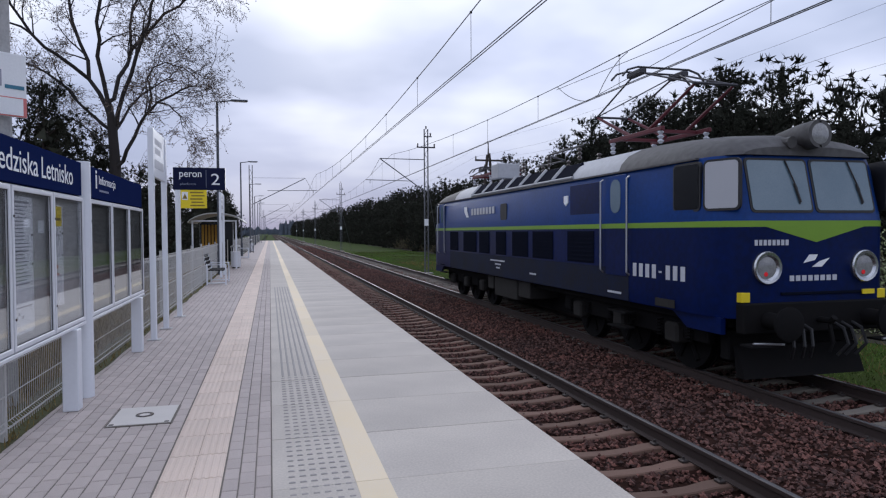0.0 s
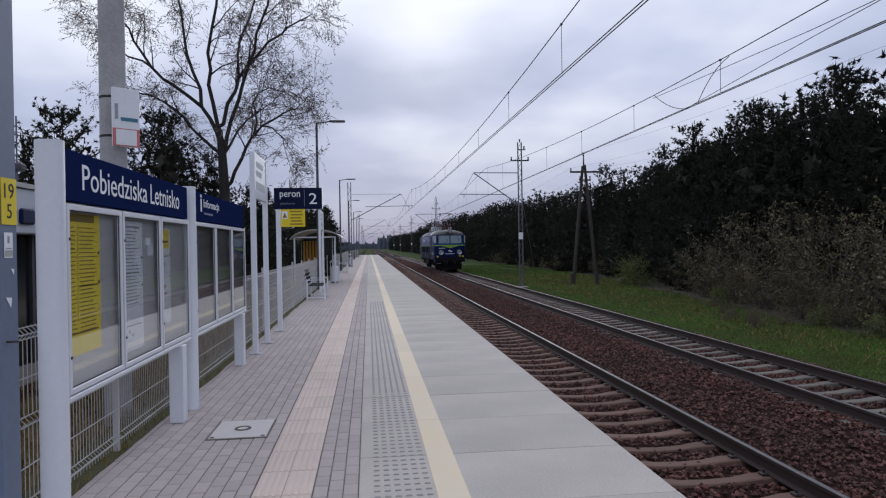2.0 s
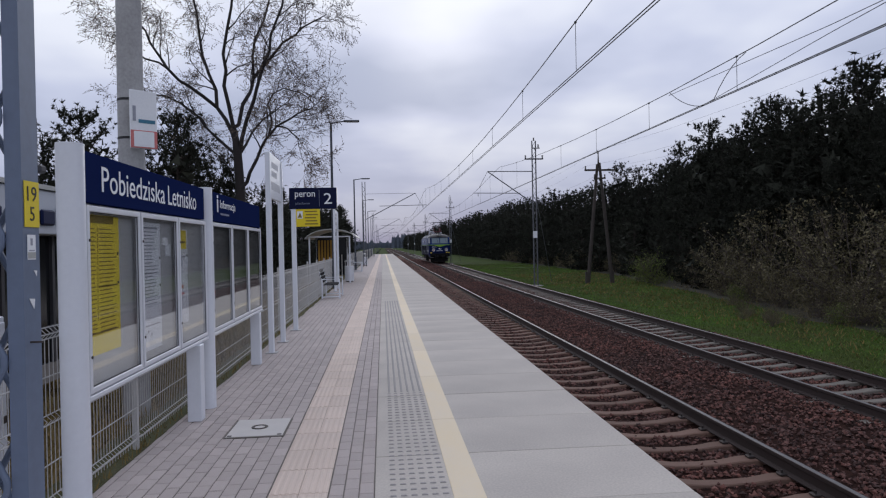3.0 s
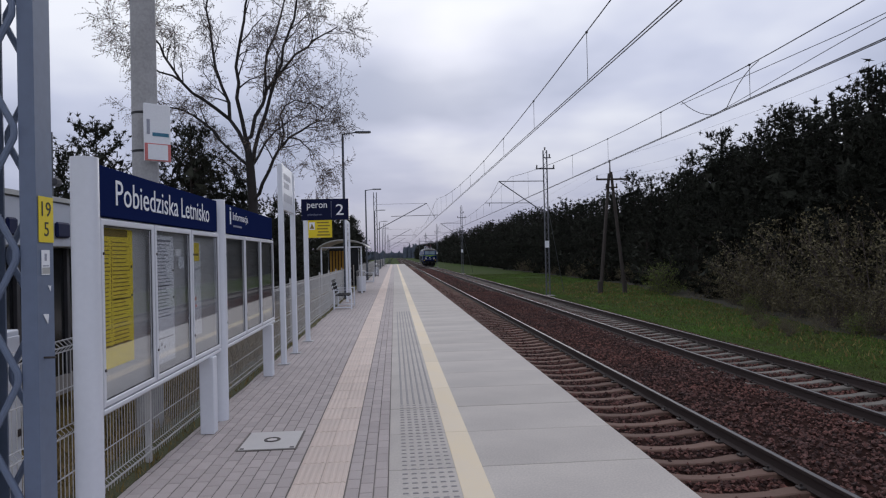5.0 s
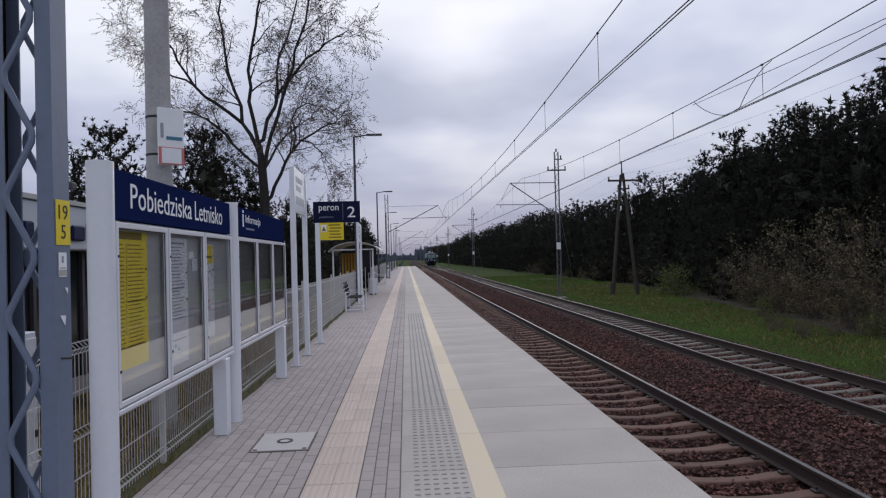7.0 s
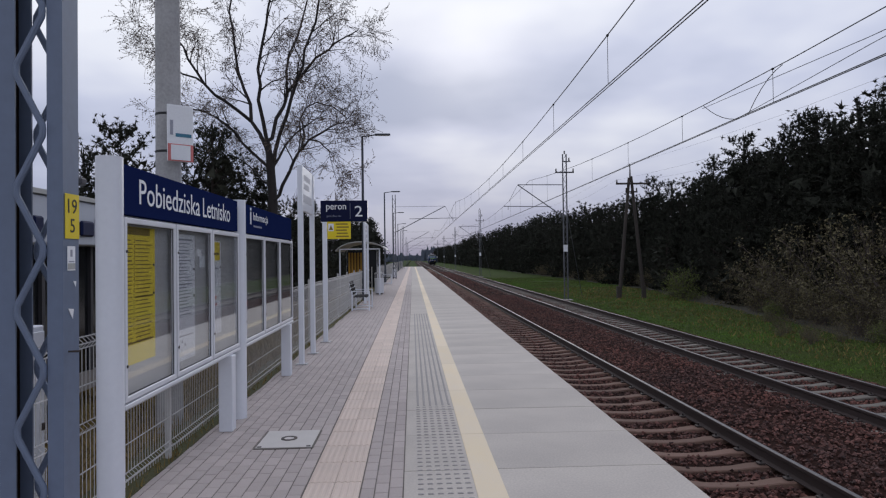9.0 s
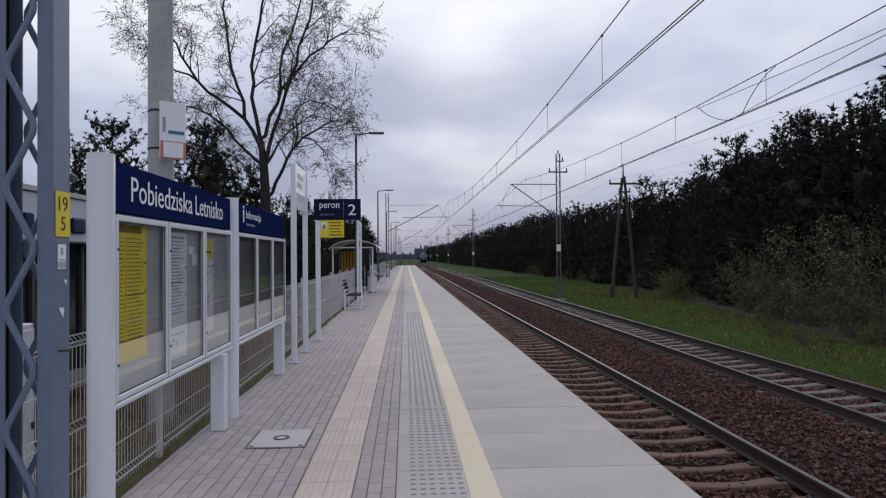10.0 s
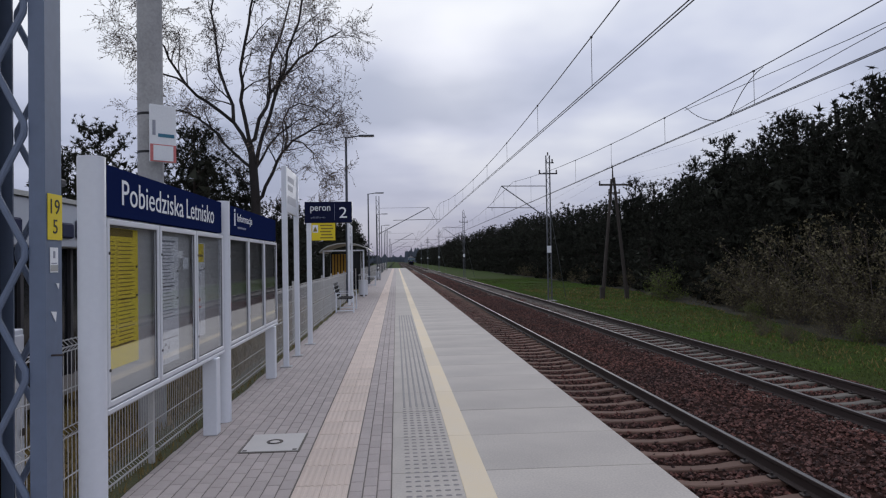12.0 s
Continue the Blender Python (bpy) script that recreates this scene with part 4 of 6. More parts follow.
# ======== overhead line ========
def lattice_mast():
    """Mast of two channels laced with bent bars, standing on the platform beside the camera."""
    t = thing("lattice_mast", (-5.003, 2.43, 0), "blue-grey lattice mast of two steel channels with zigzag bars", "mast")
    H = 7.6
    for s in (-1, 1):
        x = s * 0.11
        ch = [(x, -0.055), (x, 0.055), (x - s * 0.055, 0.055), (x - s * 0.055, 0.047), (x - s * 0.008, 0.047), (x - s * 0.008, -0.047), (x - s * 0.055, -0.047), (x - s * 0.055, -0.055)]
        part("channel", Shape().prism(ch, "z", 0, H), "mast", t, "blue-grey steel channel")
    # near-black brown sheet over the left channel's inner face
    part("inner_web", Shape().box(-0.1015, -0.0990, -0.0465, 0.0465, 0.01, H - 0.01), "inner_brown", t, "dark brown inside of a channel")
    for name, y in (("front_lacing", -0.062), ("back_lacing", 0.062)):
        pts, z, k = [], 0.206, 0
        while z < H:
            e = 0.045 if k % 2 else -0.045
            o = -e if y > 0 else e
            pts += [(o * 0.97, y, z - 0.02), (o, y, z), (o * 0.97, y, z + 0.02)]
            z += 0.213
            k += 1
        part(name, Shape().tube(pts, 0.0115, 8), "mast", t, "bent round bar lacing", smooth=True)
    part("foundation", Shape().box(-0.25, 0.25, -0.25, 0.25, -0.05, 0.02, 0.02), "slab_side", t)
    part("bolt", Shape().tube([(0.108, -0.02, 1.335), (0.15, -0.02, 1.335)], 0.004, 6), "iron", t, "small dark bolt")
    pl = thing("kilometre_plate", (-4.8915, 2.385, 1.74), "yellow plate with black kilometre figures on the mast", "sign")
    part("plate", Shape().box(0, 0.002, 0, 0.098, 0, 0.162), "sign_yellow", pl)
    part("upper_figure", letters("19", 0.062, 0.052, at(0.0022, 0.018, 0.092) @ FACE_X, 0.001), "black", pl, "black figure")
    part("lower_figure", letters("5", 0.030, 0.05, at(0.0022, 0.034, 0.022) @ FACE_X, 0.001), "black", pl, "black figure")
    st = thing("sticker", (-4.8915, 2.40, 1.625), "small white sticker below the plate", "sticker", "stickers on the mast")
    part("paper", Shape().box(0, 0.001, 0, 0.055, 0, 0.088), "lettering", st)
    part("print_mark", Shape().box(0.0012, 0.0018, 0.02, 0.034, 0.05, 0.075).box(0.0012, 0.0018, 0.008, 0.047, 0.03, 0.034), "print_grey", st)
    part("print_band", Shape().box(0.0012, 0.0018, 0.002, 0.053, 0.004, 0.026), "polycarb", st)
    for y, z, a in ((2.44, 1.565, 0.02), (2.405, 1.45, 0.035)):
        s2 = thing("sticker", (-4.8915, y, z), "torn remains of a white sticker", "sticker", "stickers on the mast")
        part("paper", Shape().prism([(0, a * 1.1), (a * 1.1, a), (a * 0.9, 0.0), (a * 0.55, a * 0.4)], "x", 0, 0.001), "lettering", s2)


lattice_mast()


def insulator(s, x, y, z, h=0.22):
    for k in range(3):
        s.tube([(x, y, z + h * k / 3), (x, y, z + h * (k + 0.5) / 3), (x, y, z + h * (k + 0.9) / 3)], [0.03, 0.065, 0.03], 8)


def line_mast(x, y, side, base, top, feeder, tip, group):
    """A latticed line mast; side: +1 stands right of its track, so its cantilever reaches towards -x."""
    t = thing("catenary_mast", (x, y, base), "grey steel catenary mast with a cantilever over the track", "mast", group)
    H = top - base
    for s in (-1, 1):
        part("leg", Shape().prism([(s * 0.15, -0.06), (s * 0.15, 0.06), (s * 0.09, 0.06), (s * 0.09, -0.06)], "z", 0, H), "far_mast", t)
    zz, pts, k = 0.1, [], 0
    while zz < H:
        pts.append((0.1 if k % 2 else -0.1, -0.065, zz))
        zz += 0.33
        k += 1
    part("lacing", Shape().tube(pts, 0.016, 5), "far_mast", t)
    r = -side
    zc = tip[1] - base
    reach = abs(tip[0] - x)
    part("top_tube", Shape().tube([(r * 0.1, 0, zc - 0.02), (r * reach, 0, zc)], 0.03 if side > 0 else 0.012, 6), "far_mast", t, "cantilever top tube")
    part("stay_tube", Shape().tube([(r * 0.1, 0, zc - 2.15), (r * reach, 0, zc)], 0.035, 6), "far_mast", t, "slanting cantilever tube")
    part("registration_tube", Shape().tube([(r * (reach * 0.3), 0, 4.98 - base), (r * (reach + 0.95), 0, 5.03 - base)], 0.025, 6), "far_mast", t, "registration tube")
    part("hanger", Shape().tube([(r * reach, 0, zc), (r * (reach + 0.6), 0, zc - 1.1)], 0.012, 5), "wire", t)
    part("drop_arm", Shape().tube([(r * (reach + 0.65), 0, 5.02 - base), (r * (reach + 0.65), 0, 4.80 - base)], 0.018, 5), "far_mast", t)
    if feeder:
        part("cross_arm", Shape().box(-0.62, 0.62, -0.05, 0.05, 7.2 - base, 7.28 - base), "mast_dark", t, "dark cross arm")
        ins = Shape()
        for xx in (-0.57, 0.57):
            insulator(ins, xx, 0, 7.28 - base)
        insulator(ins, 0.3, 0, 8.0 - base)
        insulator(ins, 0.0, 0, H)
        part("insulator", ins, "insulator", t, "dark insulators")
        part("upper_arm", Shape().box(-0.1, 0.4, -0.03, 0.03, 7.93 - base, 7.99 - base), "mast_dark", t)
        part("number_plate_board", Shape().box(-0.16, 0.12, -0.09, -0.07, 2.0 - base, 2.45 - base), "lettering", t, "small white board")
        part("guy_wire", Shape().tube([(0.1, 0.1, 4.9 - base), (2.0, 3.6, 0.0)], 0.022, 5), "far_mast", t, "guy wire")
        part("foundation", Shape().box(-0.4, 0.4, -0.4, 0.4, -0.2, 0.1, 0.03), "slab_side", t)
    return t


line_mast(6.45, 43.1, 1, -1.25, 8.45, True, (3.32, 6.44), "catenary masts beside the far track")
for yy in (99.0, 157.0, 213.0, 268.0):
    line_mast(6.55, yy, 1, -1.25, 8.9, True, (3.4, 6.44), "catenary masts beside the far track")
for yy in (55.0, 107.0, 163.0, 219.0):
    line_mast(-5.15, yy, -1, 0.0 if yy < 138 else -1.2, 7.0, False, (-0.88, 6.02), "catenary masts on the platform")


def overhead_wires(x, name, supports, high, sag):
    t = thing(name, (0, 0, 0), "thin dark overhead contact and carrying wires above a track", "overhead wires", "overhead wires")
    S = supports

    def carry(y):
        for a, b in zip(S, S[1:]):
            if a <= y <= b:
                u = (y - a) / (b - a)
                return high - 4 * sag * u * (1 - u)
        return high

    def stagger(y):
        for i, (a, b) in enumerate(zip(S, S[1:])):
            if a <= y <= b:
                u = (y - a) / (b - a)
                p, q = (0.05, -0.05) if i % 2 else (-0.05, 0.05)
                return x + p + (q - p) * u
        return x

    ys = [S[0] + i * (S[-1] - S[0]) / 120 for i in range(121)]
    part("carrying_wire", Shape().tube([(stagger(y), y, carry(y)) for y in ys], 0.011, 5), "wire", t)
    for d in (-0.03, 0.03):
        part("contact_wire", Shape().tube([(stagger(y) + d, y, 4.84) for y in ys], 0.010, 5), "wire", t)
    y = S[0] + 3
    while y < 130:
        z = carry(y)
        if z > 4.95:
            dr = part("dropper", Shape().tube([(stagger(y), y, 4.85), (stagger(y), y, z)], 0.006, 4), "wire", t)
            part("clamp", Shape().box(stagger(y) - 0.018, stagger(y) + 0.018, y - 0.03, y + 0.03, z - 0.018, z + 0.018), "wire", dr)
        y += 4.7
    return t, stagger, carry


overhead_wires(0.0, "overhead_wires", [-52, 2.45, 55, 107, 163, 219, 330, 450], 6.38, 1.0)
far_wires, far_x, far_z = overhead_wires(FAR, "overhead_wires", [-13, 43.1, 99, 157, 213, 268, 380, 500], 6.70, 1.14)
for run in ([(17, 5.52), (10.6, 5.27), (-12, 4.92)], [(15.2, 4.86), (10.6, 5.14), (-12, 6.2)]):
    part("auxiliary_wire", Shape().tube([(far_x(y) + 0.05, y, z) for y, z in run], 0.007, 5), "wire", far_wires)
for (a, za), (b, zb), sag in (((16.9, far_z(16.9)), (15.2, 4.86), -0.10), ((13.2, far_z(13.2)), (14.6, 4.86), 0.14)):
    pts = [(far_x(a) + 0.04, a + (b - a) * u, za + (zb - za) * u + sag * 4 * u * (1 - u)) for u in (0, 0.2, 0.4, 0.6, 0.8, 1)]
    part("jumper", Shape().tube(pts, 0.009, 5), "wire", far_wires, "slack jumper cable")


def a_pole():
    t = thing("utility_pole", (10.97, 43.5, -1.3), "dark wooden A-frame utility pole in the grass", "utility pole")
    part("leg", Shape().tube([(-0.86, 0, 0), (-0.07, 0, 8.2)], [0.13, 0.09], 10), "old_wood", t, smooth=True)
    part("leg", Shape().tube([(0.84, 0, -0.05), (0.07, 0, 8.3)], [0.13, 0.09], 10), "old_wood", t, smooth=True)
    for s, z in ((-0.86, 0.45), (0.84, 0.45)):
        part("concrete_stub", Shape().box(s - 0.16, s + 0.10, -0.12, 0.12, -0.3, 0.95, 0.02), "old_wood", t)
    part("cross_arm", Shape().box(-0.98, 1.18, -0.14, -0.04, 7.74, 7.86), "old_wood", t)
    part("cross_arm", Shape().box(-0.35, 0.45, -0.14, -0.04, 7.2, 7.3), "old_wood", t)
    part("top_pin", Shape().tube([(0, 0, 8.2), (0, 0, 9.0)], [0.06, 0.03], 6), "old_wood", t)
    ins = Shape()
    for x, z in ((-0.93, 7.86), (1.1, 7.86), (-0.05, 8.9), (-0.3, 7.3), (0.4, 7.3)):
        insulator(ins, x, -0.09, z)
    part("insulator", ins, "insulator", t, "dark insulators")


a_pole()


def pole_lines():
    t = thing("utility_wires", (0, 0, 0), "thin wires strung along the wood from the wooden pole", "wires")
    for x, z in ((10.04, 6.75), (12.07, 6.75), (10.92, 7.85)):
        part("wire", Shape().tube([(x - 0.012 * (43.4 - y), y, z - 0.9 * (1 - ((y - 16) / 27.4) ** 2)) for y in (-11, -6, 0, 8, 16, 24, 32, 38, 43.4)], 0.004, 4), "wire", t)
        part("wire", Shape().tube([(x + 0.004 * (y - 43.4), y, z - 0.9 * (1 - ((y - 71) / 27.6) ** 2)) for y in (43.4, 50, 60, 71, 82, 92, 98.6)], 0.004, 4), "wire", t)


pole_lines()
# ======== trees and undergrowth ========
def pine_parts(seed, h, spread, low, dense=5.6, size=(0.14, 0.25), core=520):
    """Trunk and crown of a Scots pine: whorls of limbs that end in tufts of needles and upright shoots, dense within."""
    r = random.Random(seed)
    trunk = Shape()
    bend = [r.uniform(-0.15, 0.15) for _ in range(2)]
    stem = [(bend[0] * math.sin(u * 3), bend[1] * math.sin(u * 2.4), h * u) for u in [i / 8 for i in range(9)]]
    trunk.tube(stem, [0.16 * (1 - 0.9 * i / 8) * h / 9 for i in range(9)], 7)
    V, F = [], []

    def blade(a, b, c):
        V.extend([tuple(a), tuple(b), tuple(c)])
        F.append((len(V) - 3, len(V) - 2, len(V) - 1))

    def loose():
        return Vector((r.gauss(0, 1), r.gauss(0, 1), r.gauss(0, 1)))

    def tuft(p, size):
        for _ in range(8):
            d = Vector((r.gauss(0, 1), r.gauss(0, 1), r.gauss(0.30, 0.8))).normalized()
            side = d.cross(loose()).normalized() * size * r.uniform(0.12, 0.21)
            blade(p + side - d * size * 0.25, p + d * size * r.uniform(0.75, 1.05), p - side - d * size * 0.25)

    def shoot(p, size):
        for k in range(3):
            a = 2.1 * k + r.random()
            side = Vector((math.cos(a), math.sin(a), 0)) * size * 0.13
            blade(p + side, p + Vector((r.gauss(0, .08), r.gauss(0, .08), 1)) * size, p - side)

    def reach(v_):
        return spread * (0.10 + 0.90 * (1 - v_) ** 0.62 * (0.60 + 0.40 * min(1, v_ * 3.0)))

    n = int(h * 3.4)
    for i in range(n):
        u = low + (1 - low) * (i + r.random()) / n
        v_ = (u - low) / (1 - low)
        ln = reach(v_) * r.uniform(0.55, 1.18)
        a = r.uniform(0, 6.283)
        for w in range(3):
            a += 2.1 + r.uniform(-.4, .4)
            d = Vector((math.cos(a), math.sin(a), r.uniform(0.0, 0.35) + 0.55 * u)).normalized()
            o = Vector((bend[0] * math.sin(u * 3), bend[1] * math.sin(u * 2.4), h * u))
            trunk.tube([o, o + d * ln * 0.6, o + d * ln + Vector((0, 0, 0.12 * ln))], [0.035 * (1 - v_) + 0.012, 0.02 * (1 - v_) + 0.008, 0.004], 3, caps=False)
            for k in range(max(2, int(ln * dense))):
                p = o + d * ln * (0.30 + 0.72 * r.random() ** 0.7)
                q = p + (d * 0.5 + Vector((r.gauss(0, .5), r.gauss(0, .5), r.uniform(0.25, 0.9)))) * r.uniform(0.22, 0.55)
                blade(p, q, p + Vector((0.03, 0.03, 0)))
                tuft(q, r.uniform(*size))
                tuft(p.lerp(q, 0.45) + loose() * 0.05, r.uniform(*size))
            shoot(o + d * ln * r.uniform(0.8, 1.0) + loose() * 0.1, r.uniform(0.18, 0.32))
    for k in range(core):
        v_ = r.random() ** 1.5 * 0.9
        u, q, a = low + (1 - low) * v_ * 0.93, reach(v_) * 0.70 * r.random() ** 0.5, r.uniform(0, 6.283)
        p = Vector((math.cos(a) * q, math.sin(a) * q, h * u))
        blade(p + loose() * size[1] * 0.8, p + loose() * size[1] * 0.8, p + loose() * size[1] * 0.8)
    for k in range(9):
        tuft(Vector((stem[-1][0], stem[-1][1], h - 0.09 * k)) + Vector((r.gauss(0, .06), r.gauss(0, .06), 0)), 0.24)
    shoot(Vector(stem[-1]), 0.45)
    c = Shape()
    c.v, c.f = V, F
    return trunk, c


def raw_mesh(name, shape, mat):
    me = bpy.data.meshes.new(name)
    me.from_pydata(shape.v, [], shape.f)
    me.materials.append(M[mat])
    return me


pines = []
for k, (h, s, lo) in enumerate(((9.4, 2.6, 0.08), (10.4, 2.8, 0.12), (8.6, 2.7, 0.05), (9.8, 2.4, 0.14), (6.8, 2.5, 0.04))):
    tr_, cr_ = pine_parts(20 + k, h, s, lo)
    pines.append((tr_.mesh("trunk", M["pine_bark"]), raw_mesh("crown", cr_, "needles")))
tr_, cr_ = pine_parts(25, 4.6, 2.1, 0.02, 2.7, (0.13, 0.23), 260)
pines.append((tr_.mesh("trunk", M["pine_bark"]), raw_mesh("crown", cr_, "needles")))
for k, (h, s, lo) in enumerate(((7.1, 2.6, 0.12), (6.4, 2.5, 0.1))):
    tr_, cr_ = pine_parts(40 + k, h, s, lo, 8.5, (0.10, 0.19), 420)
    pines.append((tr_.mesh("trunk", M["pine_bark"]), raw_mesh("crown", cr_, "needles")))
PINE_HEIGHT = (9.4, 10.4, 8.6, 9.8, 6.8, 4.6)


def wood_height(y):
    """Height of the wood's uneven top along the line."""
    knots = [(0, 7.2), (17, 7.6), (20, 8.2), (23, 9.0), (25.5, 10.9), (28.5, 9.2), (33, 10.6), (37, 8.5), (42, 10.5), (48, 10.0), (53, 9.1), (61, 10.2), (68, 8.9), (77, 9.2), (90, 9.5), (120, 10.2), (176, 10.2), (221, 9.8), (300, 9.0), (700, 12.0)]
    for (a, ha), (b, hb) in zip(knots, knots[1:]):
        if y <= b:
            return ha + (hb - ha) * (y - a) / (b - a)
    return 7.5


def pine_line(y):
    return 15.0 + 4.2 * min(1.0, max(0.0, (y - 20) / 30))


def pine(k, x, y, z, scale, turn, label="dark green Scots pine at the edge of the wood", group="pines of the wood"):
    t = thing("pine_tree", Matrix.Translation((x, y, z)) @ pose(0, 0, 0, 0, 0, turn) @ Matrix.Scale(scale, 4), label, "tree", group)
    part("trunk", pines[k][0], None, t)
    part("crown", pines[k][1], None, t)


rt = random.Random(31)
y = 4.0
while y < 190:
    y += (1.9 if y < 60 else 2.7 if y < 110 else 3.3) * rt.uniform(0.75, 1.25)
    for row, dx in enumerate((0.0, 3.4)):
        k = 5 if y > 62 or row else rt.randrange(5)
        yy = y + rt.uniform(-0.5, 0.5)
        tall = wood_height(yy) * rt.uniform(0.80, 1.0) * (1.0, 1.03)[row]
        pine(k, pine_line(yy) + dx + rt.uniform(-0.7, 0.7), yy, -1.3, tall / PINE_HEIGHT[k] / 1.03, rt.uniform(0, 360))
# the tallest ones stand out above the rest
for k, x, y_, tall in ((1, 15.8, 25.4, 9.9), (3, 15.3, 21.6, 8.9), (0, 16.8, 33.2, 10.3), (2, 18.1, 42.2, 10.8), (3, 18.9, 48.0, 10.3), (0, 19.2, 61.6, 10.4), (4, 16.4, 30.3, 9.0)):
    pine(k, x, y_, -1.3, tall / PINE_HEIGHT[k] / 1.03, rt.uniform(0, 360), "tall dark green Scots pine standing above the wood's edge")
while y < 620:
    y += 4.4 * rt.uniform(0.7, 1.3)
    pine(5, pine_line(y) - 1.0 + rt.uniform(-2, 2), y, -1.3, wood_height(y) * rt.uniform(0.85, 1.02) / 4.6, rt.uniform(0, 360))
# young pines that close the wood's foot
y = 32
while y < 200:
    y += rt.uniform(1.7, 3.0)
    pine(5, wood_edge(y) + (2.4 if y < 50 else 1.6) + rt.uniform(-0.8, 0.8), y, -1.3, rt.uniform(0.75, 1.2), rt.uniform(0, 360), "dark young pine with branches to the ground", "young pines of the wood")
# pines behind the platform
for k, x, y, s in ((6, -14.0, 24.0, 0.97), (6, -11.4, 26.4, 1.02), (7, -12.4, 29.8, 1.10), (7, -15.8, 25.0, 0.95), (7, -10.9, 31.5, 1.0)):
    pine(k, x, y, -0.6, s, rt.uniform(0, 360), "dark pine behind the platform fence", "pines behind the platform")
y = 34
while y < 112:
    y += rt.uniform(1.5, 2.7)
    pine(rt.choice((4, 5, 5)), -8.7 - rt.uniform(0, 2.2), y, -0.6, rt.uniform(0.72, 0.9) + (y - 34) * 0.004, rt.uniform(0, 360), "dark young pine behind the platform fence", "pines behind the platform")


def shrub_mesh(seed, h, w, leaves, size, stems_=34):
    """A rounded shrub: stems that spread from the foot to a dome, with leafing twigs on their outer half."""
    r = random.Random(seed)
    stems, leaf = Shape(), Shape()
    for _ in range(stems_):
        a, tilt = r.uniform(0, 6.283), math.acos(1 - 0.93 * r.random())
        end = Vector((math.cos(a) * w * math.sin(tilt), math.sin(a) * w * math.sin(tilt), h * max(0.12, math.cos(tilt)))) * r.uniform(0.72, 1.04)
        o = Vector((r.gauss(0, .12) * w, r.gauss(0, .12) * w, 0))
        pts = [o + Vector((end.x * u ** 1.25, end.y * u ** 1.25, end.z * u ** 0.85)) + Vector((r.gauss(0, .05), r.gauss(0, .05), 0)) * u for u in (0, 0.3, 0.6, 0.85, 1.0)]
        stems.tube(pts, [0.026, 0.020, 0.014, 0.009, 0.004], 3, caps=False)
        for b in range(9):
            u = r.uniform(0.9, 3.98)
            p = pts[int(u)].lerp(pts[int(u) + 1], u % 1)
            out = (p - o).normalized()
            q = p + (out * 0.5 + Vector((r.gauss(0, .55), r.gauss(0, .55), r.gauss(0.25, .4)))) * r.uniform(0.3, 0.75)
            q.z = max(q.z, 0.12)
            stems.tube([p, p.lerp(q, .5) + Vector((0, 0, .04)), q], [0.008, 0.006, 0.003], 3, caps=False)
            for _k in range(leaves):
                c = p.lerp(q, r.uniform(0.0, 1.1)) + Vector((r.gauss(0, .10), r.gauss(0, .10), r.gauss(0, .10)))
                d, e = Vector((r.gauss(0, 1), r.gauss(0, 1), r.gauss(0, 1))).normalized(), Vector((r.gauss(0, 1), r.gauss(0, 1), r.gauss(0, 1))).normalized()
                s = size * r.uniform(0.6, 1.3)
                leaf.add([c - d * s, c + e * s * .6, c + d * s, c - e * s * .6], [(0, 1, 2, 3)])
    return stems, leaf


shrubs = []
for k, (h, w, n, s, mat) in enumerate(((4.6, 2.9, 13, 0.062, "shrub"), (3.4, 2.2, 12, 0.056, "shrub"), (4.2, 2.2, 11, 0.056, "shrub"), (2.0, 1.3, 9, 0.05, "shrub_fresh"), (2.7, 1.5, 16, 0.05, "blossom"), (3.6, 2.1, 7, 0.085, "shrub"))):
    a, b = shrub_mesh(50 + k, h, w, n, s, 34 if k < 5 else 18)
    shrubs.append((a.mesh("branchwork", M["twig"]), raw_mesh("foliage", b, mat)))


def shrub(k, x, y, scale, label="olive brown leafing shrub in front of the pines", group="shrubs along the wood", z=-1.3):
    t = thing("shrub", Matrix.Translation((x, y, z)) @ pose(0, 0, 0, 0, 0, rt.uniform(0, 360)) @ Matrix.Scale(scale, 4), label, "shrub", group)
    part("branchwork", shrubs[k][0], None, t)
    part("foliage", shrubs[k][1], None, t)


# the large mounds beside the grass, then smaller ones along the foot of the wood
for x, y, k, s in ((14.3, 30.4, 0, 1.03), (14.6, 27.2, 0, 1.10), (13.9, 24.4, 2, 1.10), (13.2, 21.8, 0, 0.92), (12.9, 18.8, 1, 1.10), (12.4, 16.4, 1, 0.95), (14.9, 33.4, 1, 1.0), (15.3, 22.5, 2, 1.2), (15.6, 26.0, 2, 1.2), (15.1, 19.0, 0, 1.0),
                   (13.0, 28.3, 1, 0.60), (12.6, 25.6, 1, 0.55), (12.1, 22.6, 1, 0.55), (11.8, 20.0, 1, 0.50), (13.6, 32.0, 1, 0.55), (15.2, 37.0, 1, 0.75), (15.9, 40.6, 1, 0.6)):
    shrub(k, x, y, s)
y = 45
while y < 110:
    y += rt.uniform(1.8, 3.6)
    shrub(5, wood_edge(y) + 0.9 + rt.uniform(-0.5, 0.8), y, rt.uniform(0.4, 0.75), "low olive brown shrub at the foot of the wood")
for x, y, k, s in ((12.2, 28.6, 3, 0.45), (11.3, 20.4, 3, 0.4), (10.9, 17.4, 3, 0.4), (14.2, 43.0, 3, 1.05)):
    shrub(k, x, y, s, "small shrub with fresh yellow-green leaves", "fresh green shrubs")
